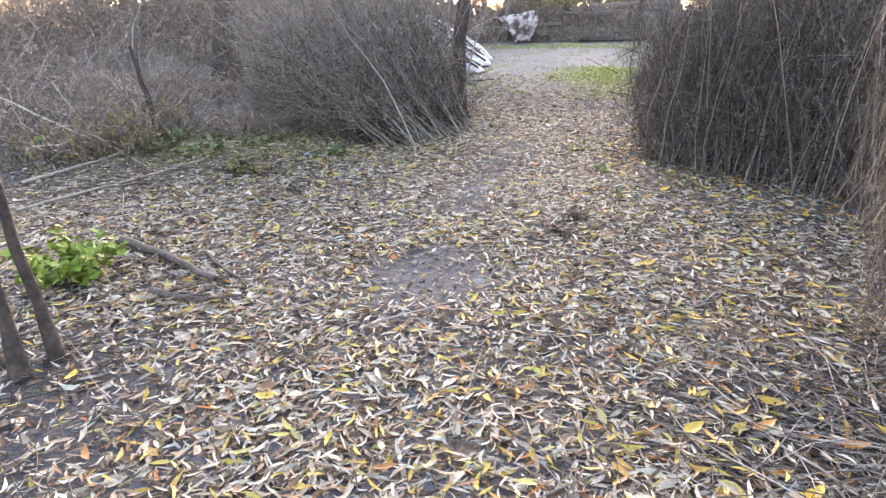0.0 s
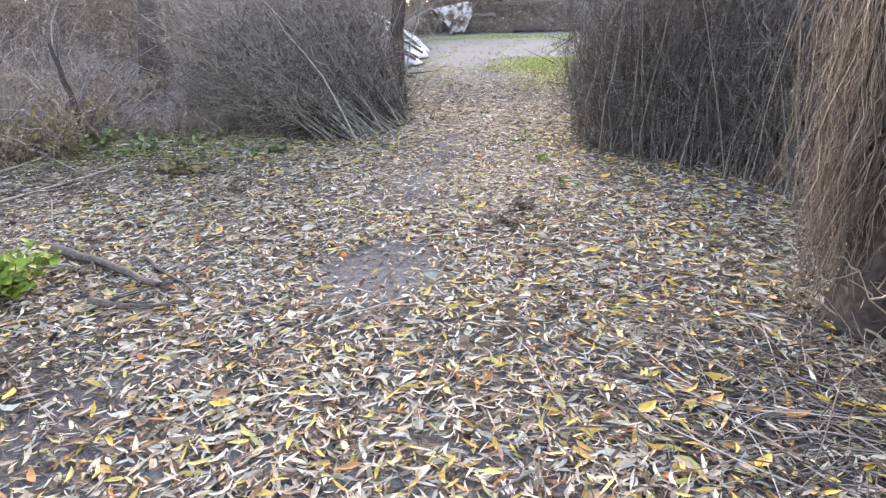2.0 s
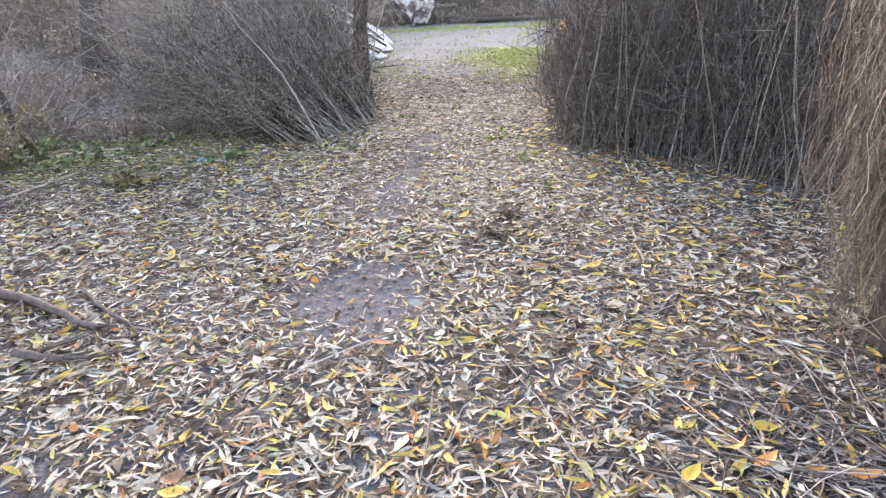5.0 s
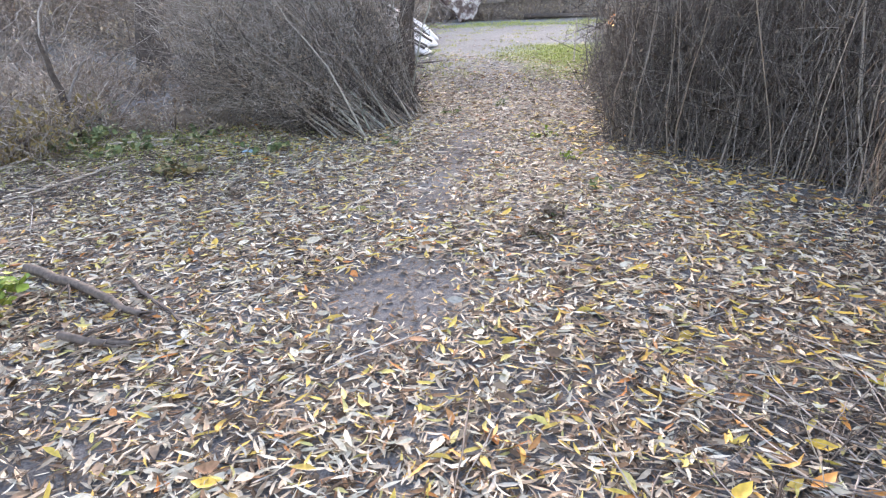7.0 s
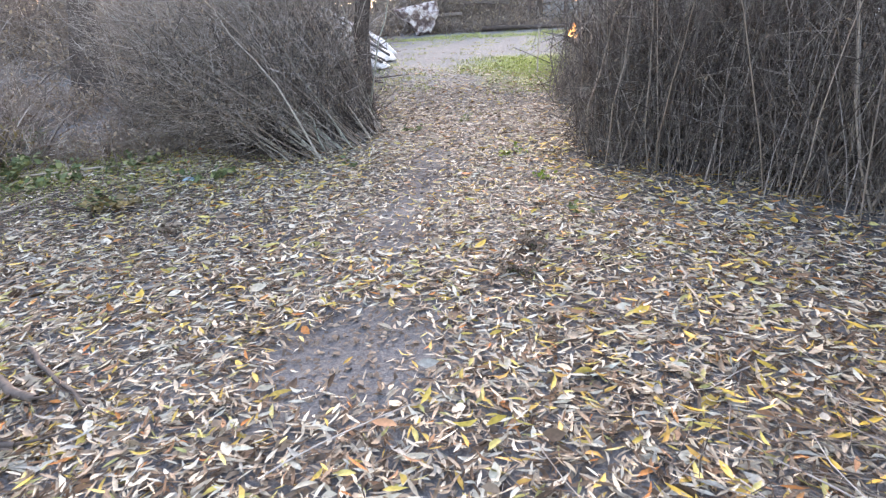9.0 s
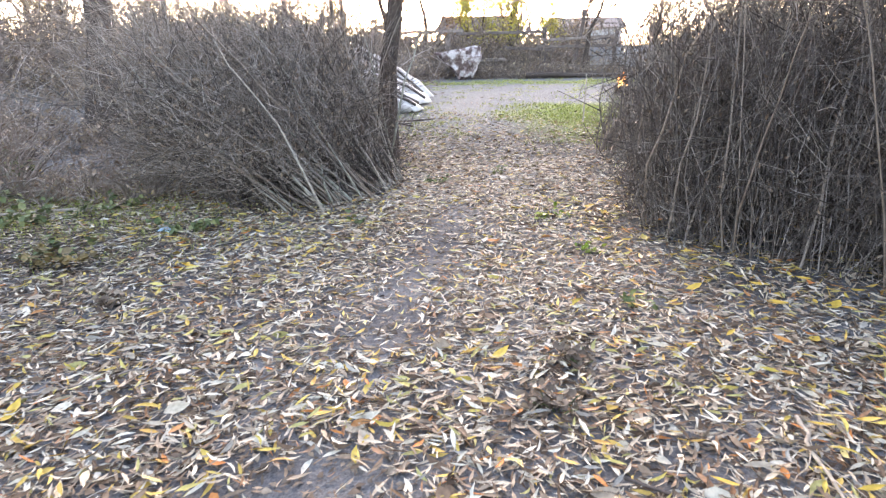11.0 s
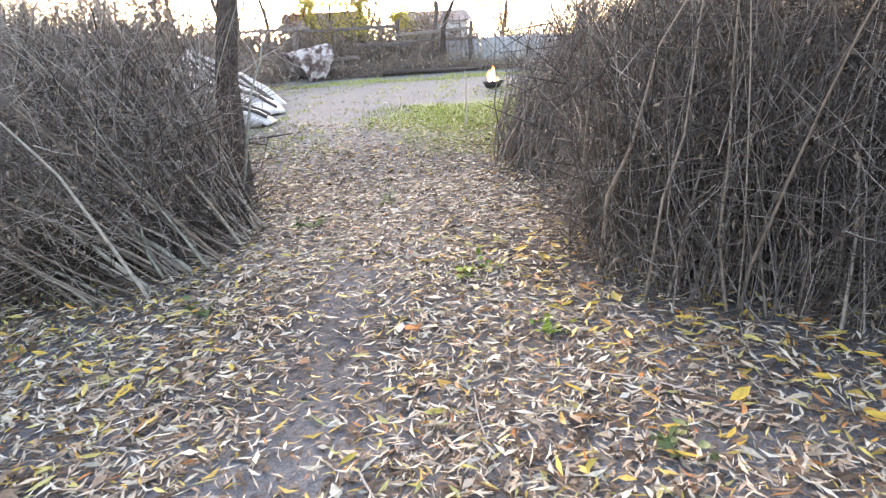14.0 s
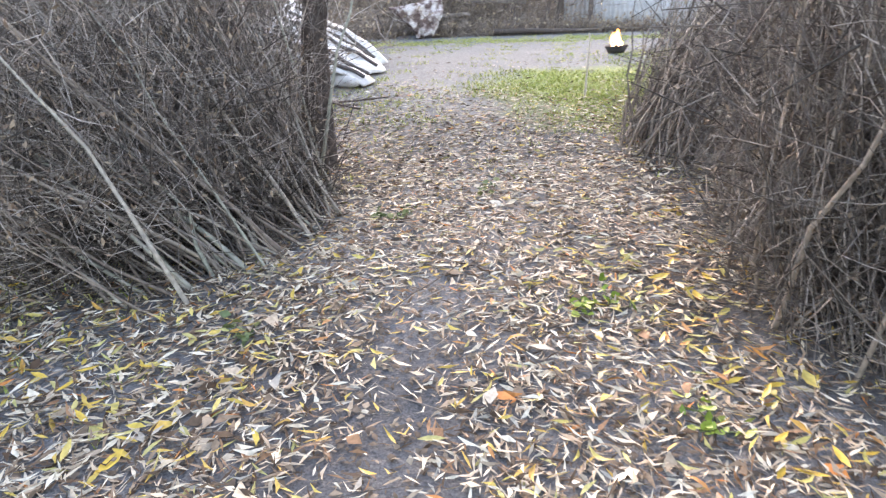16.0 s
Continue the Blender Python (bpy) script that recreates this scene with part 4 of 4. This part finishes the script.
stick("white curved twig beside the trodden way", (1.42, 3.95), (1.38, 3.55), 0.009, M_STICK_PALE)

# ---- the clearing ----
# white tarpaulin over a pile of planks
tarp = thing("tarpaulin_pile", -1.9, 14.0, "dirty white folded tarpaulin draped over a sloping pile", "tarpaulin")
uu, vv = np.meshgrid(np.linspace(0, 1, 44), np.linspace(0, 1, 56), indexing="ij")
folds = 0.05 * np.sin(vv * 17 + 0.8 * np.sin(uu * 3)) + 0.015 * np.sin(vv * 61 + uu * 9) + 0.012 * np.sin(uu * 23 + vv * 11)
TX = -2.6 + 1.5 * uu + 0.12 * np.sin(vv * 13) * uu
TY = 12.9 + 2.5 * vv + 0.25 * uu * (vv - 0.5)
TZ = gz(TX, TY) + 0.03 + 1.02 * (1 - uu) ** 0.85 * (0.55 + 0.45 * vv) + np.abs(folds) * (0.25 + np.sqrt(np.clip(uu * (1 - uu) * 4, 0, 1)))
ti = np.arange(uu.size).reshape(uu.shape)
tq = np.stack([ti[:-1, :-1], ti[1:, :-1], ti[1:, 1:], ti[:-1, 1:]], -1).reshape(-1, 4)
sheet = part("sheet", fast_mesh("sheet", local(tarp, np.stack([TX, TY, TZ], -1).reshape(-1, 3)), tq, M_TARP), tarp)
so = sheet.modifiers.new("thick", "SOLIDIFY")
so.thickness = 0.012
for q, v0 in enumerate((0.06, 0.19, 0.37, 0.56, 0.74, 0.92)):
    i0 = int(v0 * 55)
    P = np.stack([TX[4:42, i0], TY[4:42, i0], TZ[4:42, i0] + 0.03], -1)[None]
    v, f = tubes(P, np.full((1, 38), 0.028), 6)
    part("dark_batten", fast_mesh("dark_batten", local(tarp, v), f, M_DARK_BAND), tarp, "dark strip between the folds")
# rolled edge at the foot
P = np.stack([-1.65 + 0.5 * np.linspace(0, 1, 20), 12.85 + 0.12 * np.sin(np.linspace(0, 5, 20)), 0 * np.linspace(0, 1, 20)], -1)
P[:, 2] = gz(P[:, 0], P[:, 1]) + 0.09
v, f = tubes(P[None], 0.09 * np.sin(np.linspace(0.25, 2.9, 20))[None] ** 0.5, 10)
part("rolled_edge", fast_mesh("rolled_edge", local(tarp, v), f, M_TARP), tarp)

# pale block of rubble
bm = bmesh.new()
bmesh.ops.create_icosphere(bm, subdivisions=5, radius=1)
for v in bm.verts:
    p = v.co.copy()
    p = p.normalized() * min(1.25, 0.86 / max(abs(p.x + 0.3 * p.z), abs(p.y), abs(p.z - 0.2 * p.x), 0.55))
    d = 1 + 0.30 * noise.noise(p * 1.6 + Vector((4, 1, 2))) + 0.16 * noise.noise(p * 4) + 0.07 * noise.noise(p * 10)
    v.co = Vector((p.x * 0.72 * (1 + 0.7 * p.z), p.y * 0.55, p.z * 0.60)) * d
rock = tagged(new("rubble_block", bm_mesh("rubble_block", bm, M_ROCK, True)), "rough pale pinkish block of rubble before the fence", "boulder")
rock.location = (-0.95, 24.2, float(gz(-0.95, 24.2)) + 0.50)
rock.scale = (0.82, 0.82, 0.9)

# thin stake in the grass
stake = thing("stake", 1.6, 11.8, "thin upright wooden stake standing in the grass", "stake")
P = arcs(np.array([[0, 0, -0.05]]), np.array([[0.02, 0, 1.0]]), np.array([0.75]), np.zeros((1, 3)), 7, 0.008)
part("pole", fast_mesh("pole", *tubes(P, np.linspace(0.014, 0.009, 7)[None], 6), M_STICK_PALE), stake)

# small fire in an iron pan
fire = thing("campfire", 2.95, 16.2, "small burning campfire in a black iron bowl", "fire")
bm = bmesh.new()
bmesh.ops.create_cone(bm, cap_ends=True, cap_tris=False, segments=24, radius1=0.17, radius2=0.27, depth=0.16)
bmesh.ops.delete(bm, geom=[f_ for f_ in bm.faces if f_.normal.z > 0.9], context="FACES")
bowl = part("bowl", bm_mesh("bowl", bm, M_IRON, True), fire, "", pose(0, 0, 0.09))
bowl.modifiers.new("thick", "SOLIDIFY").thickness = 0.012
for q in range(5):
    P = arcs(np.array([[0.0, 0, 0.0]]), unit(np.array([[rng.normal(0, 1), rng.normal(0, 1), 0.25]])), np.array([0.32]), np.zeros((1, 3)), 5, 0.02)
    part("log", fast_mesh("log", *tubes(P, np.full((1, 5), 0.025), 7), M_IRON), fire, "charred stick", pose(0, 0, 0.12))
for q in range(7):
    hgt = (0.22, 0.33, 0.27, 0.42, 0.30, 0.24, 0.18)[q]
    s = np.linspace(0, 1, 9)
    P = np.stack([(q - 3) * 0.03 + 0.025 * np.sin(s * 6 + q), (q % 3) * 0.04 + 0.02 * np.cos(s * 5 + q), 0.14 + hgt * s], -1)[None]
    v, f = tubes(P, (0.07 * np.sin(np.clip(s * 2.6 + 0.5, 0, 3.13)))[None] * (0.7, 0.8, 0.75, 0.9, 0.8, 0.7, 0.6)[q] + 0.002, 8)
    part("flame", fast_mesh("flame", v, f, M_FLAME), fire, "bright orange flame")

fire.scale = (0.78, 0.78, 0.78)

# fence of rails and posts, then grey sheet panels
FY = 26.2
fence = thing("rail_fence", 0, FY, "old weathered fence of loose rails on leaning posts", "fence")
for x, tilt, h in ((-7.5, 2, 1.9), (-4.6, -3, 1.8), (-1.6, 3, 1.8), (1.9, -2, 1.8), (3.1, 9, 2.4), (4.4, 2, 1.7)):
    part("post", box_mesh("post", 0.13, 0.13, h, M_FENCE, 0.012, 0.05), fence, "", pose(x, 0, h / 2 - 0.1, 0, tilt, 0))
for x0, x1, z, dz in ((-1.3, 1.9, 1.55, 0.02), (-4.6, -1.0, 1.62, 0.05), (-7.6, -4.3, 1.5, -0.06), (0.4, 2.3, 0.98, -0.12), (-1.6, 0.5, 0.6, 0.05), (1.6, 4.6, 1.05, 0.04), (-4.6, -1.5, 0.8, 0.0), (1.7, 4.4, 1.32, 0.1)):
    part("rail", box_mesh("rail", x1 - x0, 0.06, 0.11, M_FENCE, 0.01, 0.03), fence, "", pose((x0 + x1) / 2, -0.1, z, 0, math.degrees(-dz / (x1 - x0)), 0))
panels = thing("sheet_fence", 6.5, FY + 0.3, "grey corrugated sheet-metal fence panels", "fence")
for q in range(9):
    s = np.linspace(0, 1, 49)
    X = np.stack([s * 1.2, 0.02 * np.sin(s * 16 * np.pi)], -1)
    V = np.concatenate([np.concatenate([X, np.full((49, 1), -0.05)], 1), np.concatenate([X, np.full((49, 1), 1.05)], 1)])
    F = np.stack([np.arange(48), np.arange(1, 49), np.arange(50, 98), np.arange(49, 97)], -1)
    pn = part("panel", fast_mesh("panel", V, F, M_PANEL), panels, "", pose(-2.9 + q * 1.21, 0.02 * (q % 2), 0.0, 0, rng.normal(0, 0.6), 0))
    pn.modifiers.new("thick", "SOLIDIFY").thickness = 0.006

# brushwood bank along the fence
for x, h, r in ((-4.2, 1.0, 1.2), (-2.4, 0.9, 1.0), (-0.2, 0.75, 1.0), (1.2, 0.7, 1.0), (2.6, 0.7, 1.0), (4.0, 0.6, 0.9), (5.6, 0.5, 0.9), (-6.5, 1.3, 1.4)):
    dead_shrub(x, 25.0, r, h, 110, 1500, 900, M_STRAW, M_TWIG_HAZED, "brush_bank", "low bank of dark brushwood along the fence")
stick("long thick log lying before the fence", (1.2, 24.3), (3.6, 24.0), 0.09, M_STICK, "logs", "log")
stick("long dark log on the brushwood bank", (2.0, 24.6), (4.4, 24.4), 0.08, M_STICK, "logs", "log")

# ---- beyond the fence ----
for x, y, h, r, lab in ((-9, 31, 8, 0.22, ""), (-6.2, 29, 7, 0.16, ""), (-4.8, 33, 8.5, 0.2, ""), (-3.0, 30, 7, 0.14, ""), (-1.6, 36, 8, 0.2, ""), (4.6, 38, 6, 0.13, ""), (9.0, 42, 7, 0.18, ""), (12, 36, 8, 0.2, ""), (-13, 28, 9, 0.25, ""), (-17, 33, 9, 0.25, ""), (-7.6, 35, 8, 0.2, ""), (-10.8, 37, 8, 0.2, ""), (0.6, 41, 7, 0.16, ""), (-5.6, 40, 9, 0.2, ""), (-20, 30, 9, 0.24, ""), (-15, 24, 8, 0.22, ""), (-12, 32, 9, 0.2, ""), (-23, 38, 10, 0.25, "")):
    bare_tree("tree", "bare dark autumn tree beyond the fence", x, y, (rng.normal(0, 0.05), 0, 1), 0.72 * h, 0.7 * r, (13, 6, 5), "far trees", M_BARK, M_TWIG_HAZED, M_RUSSET, 3400, 4, 0.10, 0.02, 0.14)
for x, y, h in ((-0.4, 29.5, 3.0), (0.8, 30.5, 2.7), (-1.2, 31.5, 2.8), (2.4, 33, 2.3)):
    bare_tree("yellow_shrub_tree", "small tree with sparse yellow-green autumn leaves", x, y, (0, 0, 1), h, 0.05, (10, 7, 5), "yellow trees", M_BARK, M_TWIG, M_YELLOW_CROWN, 3600, 4, 0.08, 0.02, 0.12)
bare_tree("tree", "forked bare stem standing at the fence", 3.2, 25.6, (0.12, 0, 1), 2.6, 0.10, (5, 4), levels=3)
for x in np.arange(-16, 5, 1.5):
    dead_shrub(x + rng.normal(0, 0.3), 27.8 + rng.normal(0, 0.5), 1.4, 2.1 if x < 0 else 1.5, 100, 1700, 1500, M_STRAW, M_TWIG_HAZED, "thicket_shrub", "brown bare thicket behind the rail fence")
for x in np.arange(-24, 26, 3.3):
    dead_shrub(x + rng.normal(0, 0.6), 34 + rng.normal(0, 2), 2.6, 3.0 if x < 3 else 1.9, 90, 1800, 1600, M_STRAW, M_TWIG_HAZED, "thicket_shrub", "brown bare hedge shrub beyond the fence")


def far_house(x, y, w, d, h, roof_h, label):
    hs = thing("house", x, y, label, "house", "far houses")
    part("wall", box_mesh("wall", w, d, h, M_WALL, 0.02), hs, "", pose(0, 0, h / 2))
    bm = bmesh.new()
    vs = [bm.verts.new(c) for c in ((-w / 2 - .4, -d / 2 - .4, 0), (w / 2 + .4, -d / 2 - .4, 0), (w / 2 + .4, d / 2 + .4, 0), (-w / 2 - .4, d / 2 + .4, 0), (-w / 2 - .4, 0, roof_h), (w / 2 + .4, 0, roof_h))]
    for fc in ((0, 1, 5, 4), (2, 3, 4, 5), (1, 2, 5), (3, 0, 4), (3, 2, 1, 0)):
        bm.faces.new([vs[i] for i in fc])
    part("roof", bm_mesh("roof", bm, M_ROOF), hs, "", pose(0, 0, h + 0.004))
    for q in range(3):
        wd = part("window", box_mesh("window", 1.0, 0.1, 1.1, M_FENCE, 0.01), hs, "", pose((q - 1) * w / 3.3, -d / 2 - 0.01, h * 0.55))
        part("pane", box_mesh("pane", 0.84, 0.02, 0.94, M_GLASS, 0), wd, "", pose(0, -0.056, 0))


far_house(-1.2, 48, 4.4, 4, 2.2, 1.2, "low shed with a dull brown roof behind the thicket")
far_house(7.6, 62, 5.5, 6, 2.9, 1.0, "far pale house with a low roof")
bare_tree("leafy_tree", "hazy brown-leaved tree beyond the fence", 1.2, 43, (0, 0, 1), 6.5, 0.2, (12, 8, 6), "", M_BARK, M_TWIG, M_RUSSET, 9000, 4, 0.12, 0.02, 0.15)

# scrap of blue plastic
bm = bmesh.new()
bmesh.ops.create_grid(bm, x_segments=8, y_segments=6, size=0.05)
for v in bm.verts:
    v.co.z = 0.018 * noise.noise(v.co * 40) + 0.012
    v.co.x *= 1.5
scrap = tagged(new("plastic_scrap", bm_mesh("plastic_scrap", bm, M_PLASTIC, True)), "crumpled scrap of pale blue plastic on fallen leaves", "litter")
scrap.location = (-2.15, 6.35, float(gz(-2.15, 6.35)) + 0.02)
scrap.modifiers.new("thick", "SOLIDIFY").thickness = 0.002
